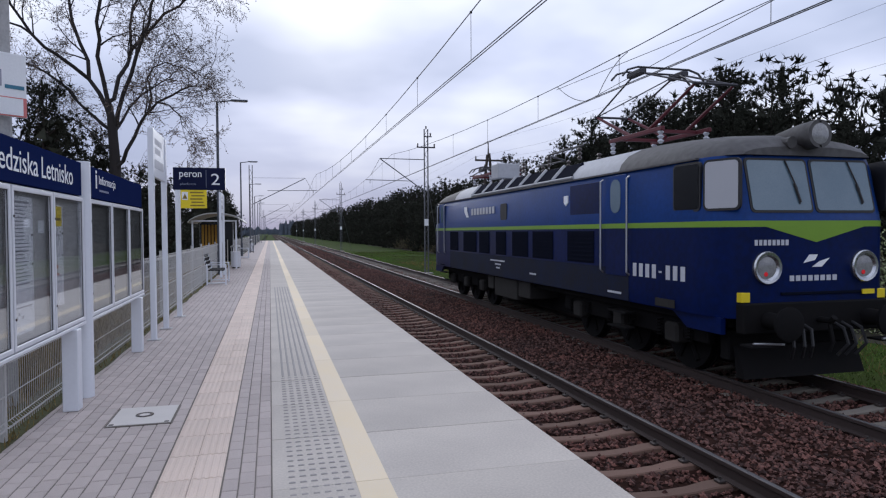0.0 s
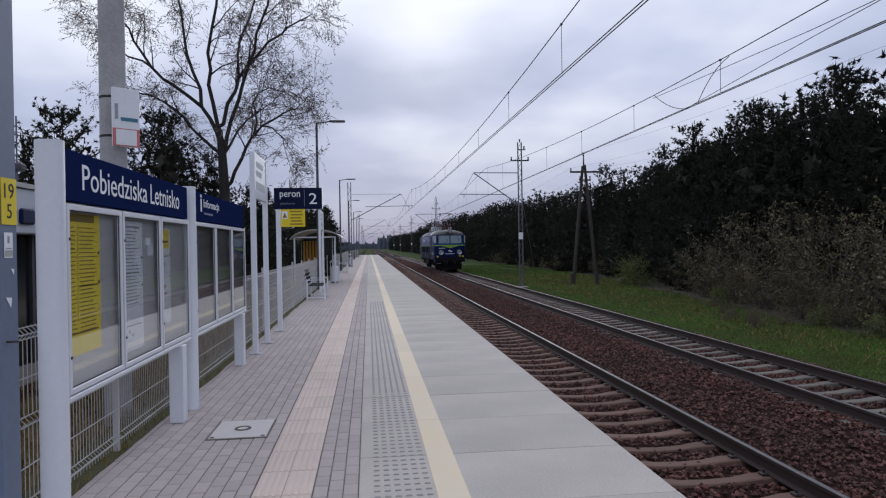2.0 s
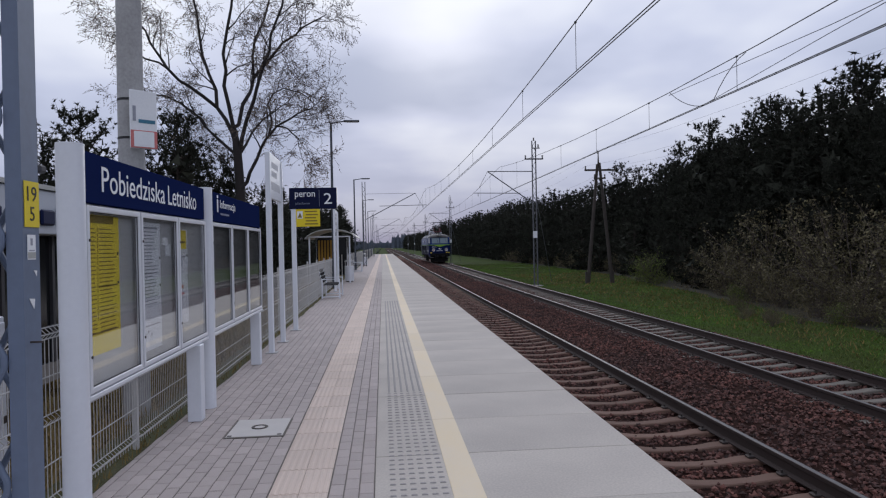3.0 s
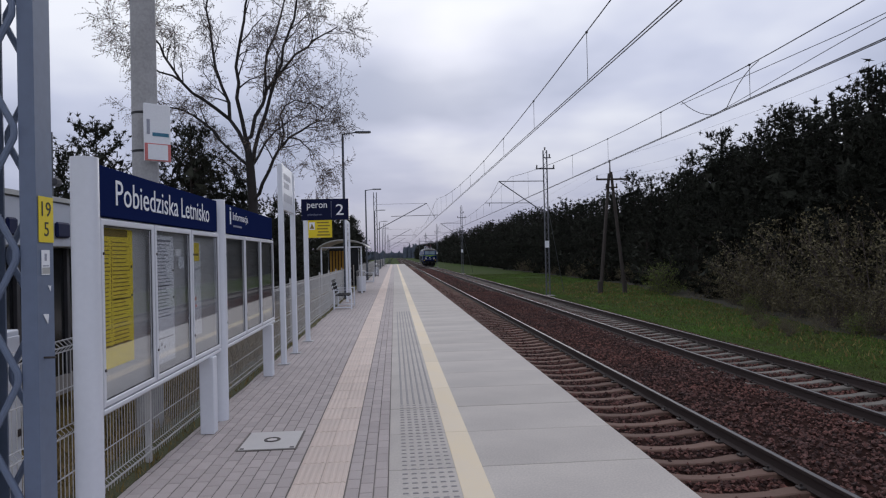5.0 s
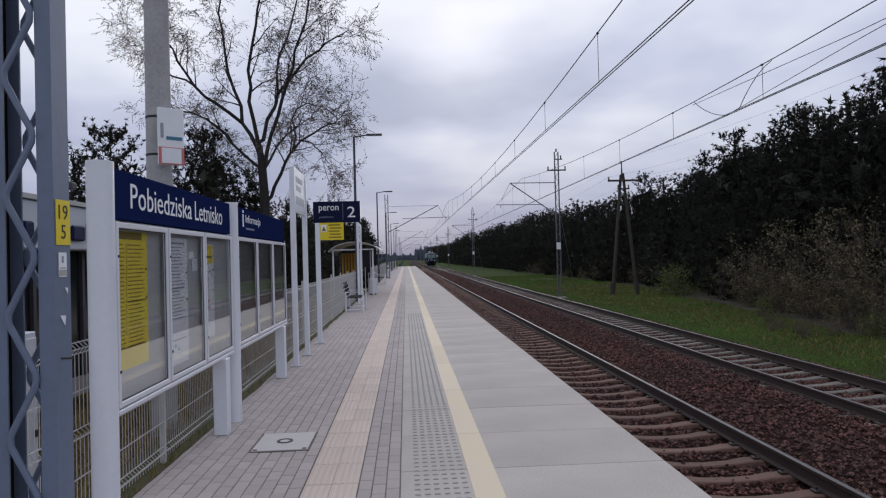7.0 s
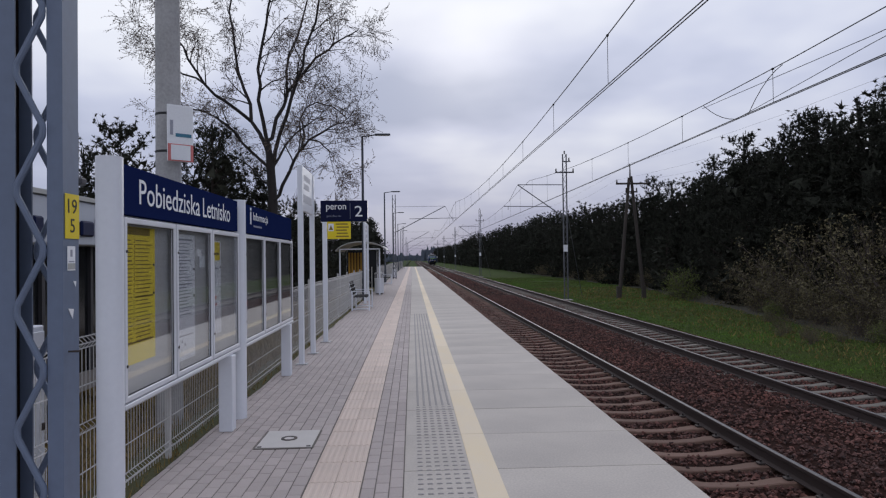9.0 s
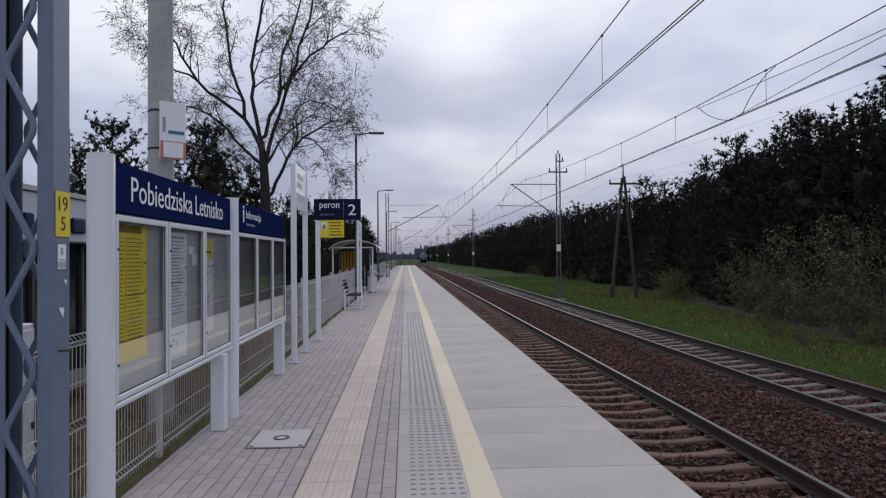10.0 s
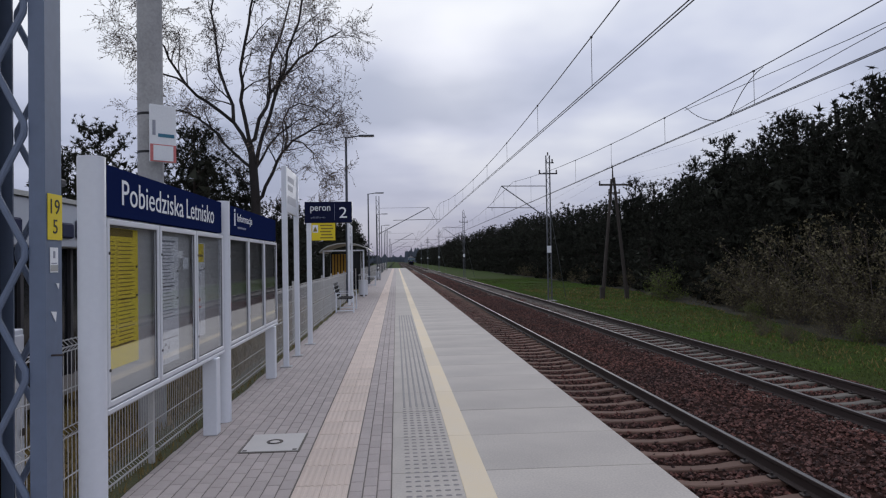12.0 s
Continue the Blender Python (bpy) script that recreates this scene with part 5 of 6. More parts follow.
for x, y, s in ((12.3, 15.2, 1.0), (12.6, 13.4, 1.1), (11.9, 11.2, 0.9)):
    shrub(4, x, y, s, "shrub covered in small white blossom", "blossoming shrubs")
for x, y, s in ((8.9, 20.3, 0.12), (9.4, 21.0, 0.16), (9.7, 21.9, 0.14), (9.2, 22.6, 0.13), (10.2, 20.8, 0.15), (10.0, 23.6, 0.14), (10.6, 25.2, 0.14), (11.2, 27.0, 0.16)):
    shrub(rt.choice((0, 1)), x, y, s, "low dark scrub in the grass", "low scrub in the grass", -1.24)


def bare_tree():
    """Tall leafless tree with a forked trunk, arching limbs and hanging twigs."""
    r = random.Random(4)
    t = thing("bare_tree", (-9.75, 27.0, -0.7), "tall leafless tree with arching limbs and fine hanging twigs", "tree")
    wood, twigs, buds = Shape(), Shape(), Shape()

    def offshoots(pts, rs, ln, level, kids, start):
        seg = len(pts) - 1
        for k in range(kids):
            u = start + (1 - start) * (k + r.random()) / kids
            i = min(seg - 1, int(u * seg))
            o = pts[i].lerp(pts[i + 1], u * seg - i)
            axis = (pts[i + 1] - pts[i]).normalized()
            side = axis.cross(Vector((r.gauss(0, 1), r.gauss(0, 1), r.gauss(0, 1)))).normalized()
            nd = (axis * r.uniform(0.6, 1.0) + side * r.uniform(0.55, 0.95) + Vector((0, 0, 0.15 if level < 4 else -0.1))).normalized()
            grow(o, nd, ln * r.uniform(0.6, 1.15), max(0.0048, min(rs[i] * 0.5, 0.075 / (level - 0.6))), level)

    def grow(p, d, ln, rad, level):
        pts, rs = [p], [rad]
        seg = 4 if level < 4 else 3
        for i in range(seg):
            d = (d + Vector((r.gauss(0, 1), r.gauss(0, 1), r.gauss(0, 1))) * 0.16 + Vector((0, 0, 0.04 if level < 4 else -0.07))).normalized()
            p = p + d * ln / seg
            pts.append(p)
            rs.append(max(0.004, rad * (1 - 0.65 * (i + 1) / seg)))
        (wood if level < 3 else twigs).tube(pts, rs, 6 if level == 2 else 3, caps=False)
        if level == 5:
            for q in pts[1:]:
                for _ in range(1):
                    a, b = Vector((r.gauss(0, 1), r.gauss(0, 1), r.gauss(0, 1))).normalized() * 0.042, Vector((r.gauss(0, 1), r.gauss(0, 1), r.gauss(0, 1))).normalized() * 0.022
                    buds.add([q - a, q + b, q + a, q - b], [(0, 1, 2, 3)])
            return
        offshoots(pts, rs, (0, 0, 0.80, 0.50, 0.34)[level], level + 1, (0, 0, 5, 4, 3)[level], 0.25)

    wood.tube([(0.5, 0, 0), (0.5, 0, 2.0), (0.47, 0, 4.7), (0.38, 0, 6.3), (0.3, 0, 7.0)], [0.25, 0.215, 0.19, 0.165, 0.11], 12, caps=False)
    limbs = (([(0.32, 0, 6.6), (0.2, 0, 7.0), (-0.42, 0.2, 8.05), (-0.76, 0.4, 9.44), (-1.15, 0.6, 11.06), (-1.44, 0.8, 12.8), (-1.7, 0.9, 14.2)], 0.14),
             ([(-0.42, 0.2, 8.05), (-1.32, -0.4, 8.75), (-2.0, -0.8, 9.33), (-2.56, -1.0, 10.25), (-3.0, -1.2, 11.06), (-3.3, -1.3, 12.2)], 0.10),
             ([(-2.0, -0.8, 9.33), (-2.7, -1.2, 9.6), (-3.2, -1.6, 10.2), (-3.6, -1.8, 10.9)], 0.06),
             ([(0.34, 0, 6.8), (0.26, -0.1, 7.24), (0.03, -0.5, 8.75), (0.09, -0.8, 9.9), (0.48, -1.0, 11.64), (0.71, -1.1, 12.8), (0.9, -1.2, 14.4)], 0.13),
             ([(0.34, 0, 6.9), (0.42, 0.2, 7.36), (0.82, 0.6, 8.75), (0.93, 0.8, 9.56), (0.93, 1.2, 11.06), (1.5, 1.5, 12.8), (1.8, 1.7, 14.3)], 0.13),
             ([(0.40, 0, 6.2), (0.6, -0.1, 6.78), (1.16, -0.5, 8.17), (1.61, -0.8, 9.44), (1.95, -1.0, 10.6), (2.63, -1.3, 12.8), (3.0, -1.4, 14.0)], 0.13),
             ([(0.93, 0.8, 9.38), (1.84, 0.6, 10.37), (2.74, 0.4, 11.06), (3.4, 0.2, 11.5), (4.0, 0.1, 11.8)], 0.09),
             ([(0.5, 0, 4.5), (0.75, -0.1, 5.0), (1.2, -0.3, 5.9), (1.6, -0.5, 6.66), (2.06, -0.7, 7.13), (2.9, -1.0, 7.55), (3.5, -1.2, 7.7)], 0.12),
             ([(1.7, -0.5, 6.8), (1.72, -0.2, 7.9), (1.8, 0.2, 8.6), (2.2, 0.5, 8.9), (2.8, 0.8, 8.8), (3.3, 1.0, 8.4)], 0.06),
             ([(0.38, 0, 6.1), (-0.2, 0.1, 6.6), (-0.87, 0.3, 7.24), (-1.44, 0.5, 7.94), (-2.56, 0.8, 8.63), (-3.6, 1.0, 9.0)], 0.10),
             ([(2.06, -0.7, 7.13), (2.5, -0.9, 7.0), (2.9, -1.1, 6.6), (3.1, -1.2, 6.1)], 0.05),
             ([(0.45, 0, 5.4), (-0.3, 0.8, 5.9), (-1.1, 1.6, 6.6), (-1.9, 2.2, 7.1)], 0.06),
             ([(0.4, 0, 6.0), (0.8, 1.0, 7.2), (1.5, 2.0, 8.2), (2.3, 2.6, 8.8)], 0.08))
    for pts, rad in limbs:
        fine = []
        for p, q in zip(pts, pts[1:]):
            fine += [Vector(p), Vector(p).lerp(Vector(q), 0.5) + Vector((r.gauss(0, 0.09), r.gauss(0, 0.09), r.gauss(0, 0.05)))]
        pts = fine + [Vector(pts[-1])]
        rs = [rad * 0.72 * (1 - 0.72 * i / (len(pts) - 1)) for i in range(len(pts))]
        wood.tube(pts, rs, 8, caps=False)
        offshoots(pts, rs, 1.5, 2, 9, 0.36)
    part("trunk", wood, "bark", t, "dark forked trunk and limbs", smooth=True)
    tagged(part("twig_mass", raw_mesh("twig_mass", twigs, "twig"), None, t, "fine grey twigs"), kind="stuff")
    tagged(part("bud_mass", raw_mesh("bud_mass", buds, "bud"), None, t, "small opening buds"), kind="stuff")


bare_tree()


def blades(name, count, seed, area, h0, h1, mat, label, power=1.5):
    rng = np.random.default_rng(seed)
    x0, x1, y0, y1 = area
    x = x0 + (x1 - x0) * rng.random(count)
    y = y0 + (y1 - y0) * rng.random(count) ** power
    z = np.array([ground_height(a, b) for a, b in zip(x, y)]) - 0.01
    if x0 > 0:
        edge = np.array([wood_edge(b) for b in y])
        keep = x < edge + rng.normal(0.0, 0.35, count)
        x, y, z = x[keep], y[keep], z[keep]
        count = len(x)
    th = rng.random(count) * 6.283
    h = rng.uniform(h0, h1, count)
    w = rng.uniform(0.006, 0.014, count) * (1 + y / 25)
    lx, ly = rng.normal(0, 0.45, count) * h, rng.normal(0, 0.45, count) * h
    c, s = np.cos(th) * w, np.sin(th) * w
    vs = np.stack([np.stack([x - c, y - s, z], -1), np.stack([x + c, y + s, z], -1), np.stack([x + lx, y + ly, z + h], -1)], 1).reshape(-1, 3)
    fs = np.arange(count * 3).reshape(-1, 3)
    me = bpy.data.meshes.new(name)
    me.from_pydata(vs.tolist(), [], fs.tolist())
    me.materials.append(M[mat])
    tagged(new(name, me), label, "grass", kind="stuff")


blades("grass", 130000, 1, (6.1, 16.5, 6, 95), 0.025, 0.075, "grass", "fresh green spring grass beside the far track")
blades("dry_grass", 9000, 2, (7.5, 16.0, 6, 60), 0.06, 0.18, "dry_grass", "tufts of dry yellowish grass among the green")
blades("bank_grass", 42000, 3, (-11.0, -5.95, 1.5, 32), 0.08, 0.30, "dry_grass", "dry yellowish grass behind the platform fence")


# far woods that close the line, pale with distance
def far_woods():
    s = Shape()
    r = random.Random(9)
    for x0, x1, yb, h0, h1 in ((-260, -12, 520, 6, 9), (7, 90, 800, 14, 19), (-60, 60, 1000, 8, 12)):
        x = x0
        while x < x1:
            w = r.uniform(1.4, 3.0)
            h = r.uniform(h0, h1)
            yy = yb + r.uniform(-15, 15)
            ring = []
            for k in range(9):
                a = math.pi * k / 8
                ring.append((x + w * 0.5 + math.cos(a) * w * 0.75 * r.uniform(0.8, 1.15), yy, max(-1.3, -1.3 + h * math.sin(a) ** 0.5 * r.uniform(0.9, 1.05))))
            s.loft([ring, [(a, yy + 6, b) for a, _c, b in ring]])
            x += w
    tagged(part("far_woods", s, "far_wood"), "pale bluish woods closing the far end of the line", "woods", kind="stuff")


far_woods()
# ======== locomotive ========
LEN = 17.4


def shell(levels):
    """A belt of the body between heights; levels: (z, inset). The nose narrows and leans back above the waist."""
    stations = [(0.0, 1.12), (0.06, 1.24), (0.18, 1.36), (0.42, 1.46), (0.8, 1.5), (LEN / 2, 1.5), (LEN - 0.8, 1.5), (LEN - 0.42, 1.46), (LEN - 0.18, 1.36), (LEN - 0.06, 1.24), (LEN, 1.12)]
    rings = []
    for y, hw in stations:
        left, right = [], []
        for z, inset in levels:
            k = max(0.0, 1 - min(y, LEN - y) / 0.9)
            sh = 0.22 * max(0.0, z - 2.47) / 0.96 * k
            yy = y + sh if y < LEN / 2 else y - sh
            w = hw - inset
            left.append((-w, yy, z)), right.append((w, yy, z))
        rings.append(left + right[::-1])
    return Shape().loft(rings)


def lean(s):
    s.v = [(x, y + 0.22 * max(0.0, z - 2.47) / 0.96, z) for x, y, z in s.v]
    return s


def rounded(w, h, r, n=5):
    """Rounded rectangle outline centred on the origin."""
    pts = []
    for cx_, cz_, a0 in ((w / 2 - r, h / 2 - r, 0), (-w / 2 + r, h / 2 - r, 90), (-w / 2 + r, -h / 2 + r, 180), (w / 2 - r, -h / 2 + r, 270)):
        for k in range(n):
            a = radians(a0 + 90 * k / (n - 1))
            pts.append((cx_ + r * math.cos(a), cz_ + r * math.sin(a)))
    return pts


def locomotive():
    t = thing("locomotive", (FAR, 7.88, RAIL), "blue electric locomotive with a lime band and raised pantograph", "locomotive")
    low = part("lower_body", shell([(1.07, 0.02), (1.25, 0.0), (2.385, 0.0)]), "loco_navy", t, "deep blue lower body", smooth=True)
    part("lime_band", shell([(2.386, -0.004), (2.475, -0.004)]), "loco_green", t, "lime green waist band", smooth=True)
    upper = part("upper_body", shell([(2.476, 0.0), (3.25, 0.03), (3.43, 0.08)]), "loco_blue", t, "mid blue upper body", smooth=True)
    # cab skirts below the nose
    for y0, y1, y2 in ((0.0, 1.05, 1.45), (LEN, LEN - 1.05, LEN - 1.45)):
        s = Shape()
        for sx in (-1, 1):
            prof = [(y0 + (0.25 if y0 == 0 else -0.25), 0.83), (y1, 0.83), (y2, 1.069), (y0 + (0.25 if y0 == 0 else -0.25), 1.069)]
            s.prism(prof, "x", sx * 1.34, sx * 1.42)
        s.box(-1.15, 1.15, min(y0, y0 + (0.1 if y0 == 0 else -0.1)), max(y0, y0 + (0.1 if y0 == 0 else -0.1)), 0.95, 1.069)
        part("skirt", s, "loco_navy", t, "deep blue cab skirt")
    # roof
    arc = [(1.44, 3.43), (1.39, 3.56), (1.24, 3.72), (0.95, 3.86), (0.55, 3.95), (0.0, 3.98)]

    def roof_ring(y, sx, rise):
        pts = [(x * sx, y, 3.432 + (z - 3.43) * rise) for x, z in arc]
        return pts + [(-x, yy, z) for x, yy, z in pts[-2::-1]]

    noses = [(0.16, 0.78, 0.25), (0.3, 0.88, 0.50), (0.6, 0.95, 0.66), (1.2, 0.99, 0.80), (2.2, 1.0, 0.93), (3.1, 1.0, 1.0)]
    part("cab_roof", Shape().loft([roof_ring(*n) for n in noses]), "loco_roof", t, "soot-darkened cab roof", smooth=True)
    part("cab_roof", Shape().loft([roof_ring(LEN - y, s_, r_) for y, s_, r_ in noses]), "loco_roof", t, "soot-darkened cab roof", smooth=True)
    part("main_roof", Shape().loft([roof_ring(y, 1.0, 1.0) for y in (3.102, 5, 8, 12, LEN - 3.102)]), "loco_roof_pale", t, "pale grey roof", smooth=True)
    part("gutter", Shape().box(-1.49, -1.43, 0.75, LEN - 0.75, 3.405, 3.435).box(1.43, 1.49, 0.75, LEN - 0.75, 3.405, 3.435), "loco_roof", t)
    for sx in (-1, 1):
        for k in range(7):
            y0 = 5.1 + k * 1.03
            a, b = (sx * 1.455, 3.51), (sx * 1.16, 3.815)
            v = [(a[0], y0, a[1]), (a[0], y0 + 0.84, a[1]), (b[0], y0 + 0.84, b[1]), (b[0], y0, b[1])]
            part("roof_vent", Shape().add(v + [(x - sx * 0.03, y, z - 0.03) for x, y, z in v], [(0, 1, 2, 3), (4, 7, 6, 5), (0, 4, 5, 1), (1, 5, 6, 2), (2, 6, 7, 3), (3, 7, 4, 0)]), "loco_grille", t, "dark slanting roof vent")
            part("vent_bar", Shape().tube([(sx * 1.455, y0 + 0.93, 3.50), (sx * 1.15, y0 + 0.93, 3.83)], 0.045, 6), "loco_roof_pale", t)
        part("vent_rail", Shape().tube([(sx * 1.45, 5.0, 3.485), (sx * 1.45, 12.3, 3.485)], 0.03, 6), "loco_roof_pale", t)
    # side fittings on both flanks
    for sx in (-1, 1):
        X = sx * 1.5
        o = sx * 0.012
        for a, b in ((3.95, 5.15), (5.9, 7.1), (7.4, 8.5), (9.0, 9.8), (10.4, 11.35), (11.65, 13.05), (13.7, 14.7)):
            g = part("side_grille", Shape().box(min(X, X + o), max(X, X + o), a, b, 1.70, 2.34, 0.004), "loco_grille", t, "dark ventilation grille")
            for k in range(7):
                part("louvre", Shape().box(min(X + o, X + 2 * o), max(X + o, X + 2 * o), a + 0.03, b - 0.03, 1.735 + k * 0.085, 1.76 + k * 0.085), "loco_grille", g)
        part("upper_panel", Shape().box(min(X, X + o) - sx * 0.02, max(X, X + o) - sx * 0.02, 3.75, 5.05, 2.56, 3.30, 0.004), "loco_navy", t, "darker blue access panel")
        for y0, z_top in ((2.62, 3.38), (15.35, 3.38)):
            d = part("cab_door", Shape().box(min(X, X + o), max(X, X + o), y0 + 0.1, y0 + 0.85, 2.476, 3.36, 0.004), "loco_blue", t, "blue cab door")
            part("door_lower_panel", Shape().box(min(X, X + o), max(X, X + o), y0 + 0.1, y0 + 0.85, 1.52, 2.385, 0.004), "loco_navy", d, "deep blue lower door panel")
            outl = rounded(0.36, 0.62, 0.17)
            part("door_window", Shape().prism([(y0 + 0.47 + a, 2.98 + b) for a, b in outl], "x", X + o, X + o * 1.8), "loco_glass", d, "tall rounded door window")
            part("door_band", Shape().box(min(X + o, X + o * 1.5), max(X + o, X + o * 1.5), y0 + 0.1, y0 + 0.85, 2.386, 2.475), "loco_green", d)
            for yy in (y0, y0 + 0.96):
                part("handrail", Shape().tube([(X, yy, 3.32), (X + sx * 0.06, yy, 3.28), (X + sx * 0.06, yy, 1.60), (X, yy, 1.55)], 0.018, 6), "steel", t, "bright steel handrail")
            for k in range(3):
                part("step", Shape().box(min(X, X - sx * 0.25), max(X, X - sx * 0.25) + sx * 0.03, y0 + 0.15, y0 + 0.8, 0.55 + 0.28 * k, 0.58 + 0.28 * k), "loco_frame", t)
        part("sole_panel", Shape().box(min(X, X + o * 0.3), max(X, X + o * 0.3), 2.65, LEN - 2.65, 1.085, 1.66), "loco_dirt", t, "sooty dark lower panel")
        # cab side windows; the foremost one sits on the curve of the nose
        for y0, xx, turn, w, mat, lab in ((0.98, 1.475, 0, 0.62, "dark_glass", "open dark cab window"), (0.27, 1.395, 20, 0.52, "loco_curtain", "cab window with a white curtain"), (LEN - 1.10, 1.475, 0, 0.52, "dark_glass", "dark cab window"), (LEN - 0.44, 1.43, -14, 0.50, "loco_glass", "pale cab window")):
            m = at(sx * xx, y0, 3.0) @ pose(0, 0, 0, 0, 0, -sx * turn)
            fr = part("side_window", Shape().prism([(a, b) for a, b in rounded(w + 0.07, 0.75, 0.09)], "x", -sx * 0.03, sx * 0.018).moved(m), "black", t, "black rubber window frame")
            part("pane", Shape().prism([(a, b) for a, b in rounded(w, 0.68, 0.06)], "x", sx * 0.018, sx * 0.024).moved(m), mat, fr, lab)
        # markings: plain bars
        for k in range(8):
            if k != 4:
                part("number_bar", Shape().box(min(X, X + o * 0.4), max(X, X + o * 0.4), 2.50 - 0.2 * k - 0.115, 2.50 - 0.2 * k, 1.545, 1.775), "marking", t, "white painted bar")
            else:
                part("number_bar", Shape().box(min(X, X + o * 0.4), max(X, X + o * 0.4), 1.62, 1.70, 1.645, 1.675), "marking", t, "white painted bar")
        for k in range(8):
            part("logo_bar", Shape().box(min(X, X + o * 0.4), max(X, X + o * 0.4), 9.95 + 0.29 * k, 10.15 + 0.29 * k, 2.86, 3.06), "marking", t, "white painted shape")
        part("logo_mark", Shape().prism([(12.45, 2.80), (12.7, 2.80), (12.95, 3.0), (12.95, 3.14), (12.65, 3.14), (12.62, 3.0)], "x", X, X + o * 0.4), "lettering", t, "white painted mark")
        part("side_window", Shape().prism([(9.2 + a, 2.88 + b) for a, b in rounded(0.5, 0.45, 0.08)], "x", X - sx * 0.02, X), "black", t, "rubber-framed small engine room window")
        part("shield", Shape().prism([(5.35, 3.1), (5.15, 3.1), (5.15, 2.95), (5.25, 2.88), (5.35, 2.95)], "x", X - sx * 0.02, X), "lettering", t, "small white shield")
        for a, b, z in ((9.1, 10.3, 1.50), (9.4, 9.9, 1.40), (9.5, 9.8, 1.30), (2.9, 3.4, 1.18), (6.9, 7.3, 1.28)):
            part("data_bar", Shape().box(min(X + o * 0.3, X + o * 0.7), max(X + o * 0.3, X + o * 0.7), a, b, z, z + 0.04), "marking", t, "small white data line")
        part("data_plate", Shape().box(min(X, X + o * 0.6), max(X, X + o * 0.6), 1.25, 1.80, 1.10, 1.23), "loco_grey", t, "grey data plate")
    # nose
    for x0 in (-0.56, 0.56):
        fr = part("windscreen", lean(Shape().prism([(x0 + a, 2.99 + b) for a, b in rounded(1.08, 0.80, 0.07)], "y", -0.012, 0.03)), "black", t, "rubber-framed windscreen")
        part("pane", lean(Shape().prism([(x0 + a, 2.99 + b) for a, b in rounded(1.01, 0.73, 0.05)], "y", -0.020, -0.0125)), "loco_glass", fr, "pale reflecting windscreen pane")
        part("wiper", lean(Shape().tube([(x0 + 0.15, -0.035, 3.36), (x0 + 0.28, -0.04, 2.95), (x0 + 0.30, -0.03, 2.72)], 0.012, 5).tube([(x0 + 0.25, -0.035, 3.02), (x0 + 0.31, -0.035, 2.74)], 0.02, 5)), "black", t, "black windscreen wiper")
    part("lime_point", Shape().prism([(-0.92, 2.40), (0.92, 2.40), (0.0, 2.16)], "y", -0.006, 0.02), "loco_green", t, "lime green point below the windscreens")
    for sx in (-1, 1):
        bowl = Shape()
        n = 24
        ringp = [(math.cos(6.283 * k / n), math.sin(6.283 * k / n)) for k in range(n)]
        bowl.loft([[(sx * 0.86 + q * a, yy, 1.80 + q * b) for a, b in ringp] for q, yy in ((0.24, 0.02), (0.24, -0.035), (0.225, -0.055), (0.185, -0.05), (0.15, -0.012))], caps=False)
        hl = part("headlight", bowl, "chrome", t, "round chrome headlight", smooth=True)
        part("lens", Shape().tube([(sx * 0.86, -0.006, 1.80), (sx * 0.86, -0.02, 1.80), (sx * 0.86, -0.03, 1.80)], [0.165, 0.155, 0.08], 20), "lens", hl, "clear lens", smooth=True)
        part("tail_lens", Shape().tube([(sx * 0.86 - 0.03, -0.02, 1.71), (sx * 0.86 - 0.03, -0.034, 1.71)], 0.032, 12), "red_lens", hl, "small red tail light")
        part("marker_plate", Shape().box(sx * 1.20 - 0.075, sx * 1.20 + 0.075, 0.0, 0.14, 1.31, 1.45, 0.006), "sign_yellow", t, "yellow marker plate")
        bf = part("buffer", Shape().tube([(sx * 0.875, 0.1, 1.05), (sx * 0.875, -0.42, 1.05)], [0.13, 0.11], 14), "loco_frame", t, "black side buffer", smooth=True)
        part("buffer_head", Shape().tube([(sx * 0.875, -0.42, 1.05), (sx * 0.875, -0.47, 1.05), (sx * 0.875, -0.49, 1.05)], [0.23, 0.24, 0.20], 18), "loco_frame", bf, "round buffer head", smooth=True)
        for k, xx in enumerate((0.28, 0.42, 0.6)):
            part("air_hose", Shape().tube([(sx * xx, -0.05, 0.98), (sx * xx, -0.22, 0.92), (sx * (xx + .03), -0.28, 0.7), (sx * (xx - 0.04), -0.16, 0.52)], 0.024, 6), "black", t, "hanging air hose")
        part("nose_rail", Shape().tube([(sx * 1.32, -0.3, 0.78), (sx * 0.85, -0.34, 0.755)], 0.016, 6), "steel", t, "thin bright step edge")
        part("nose_step", Shape().box(min(sx * 1.36, sx * 0.85), max(sx * 1.36, sx * 0.85), -0.32, -0.08, 0.72, 0.748), "loco_frame", t)
        part("tail_buffer", Shape().tube([(sx * 0.875, LEN - 0.1, 1.05), (sx * 0.875, LEN + 0.45, 1.05), (sx * 0.875, LEN + 0.451, 1.05), (sx * 0.875, LEN + 0.49, 1.05)], [0.13, 0.11, 0.23, 0.22], 14), "loco_frame", t)
    part("buffer_beam", Shape().box(-1.28, 1.28, -0.06, 0.12, 0.86, 1.30, 0.02), "loco_frame", t, "black buffer beam")
    part("buffer_beam", Shape().box(-1.28, 1.28, LEN - 0.12, LEN + 0.06, 0.86, 1.3, 0.02), "loco_frame", t, "black buffer beam")
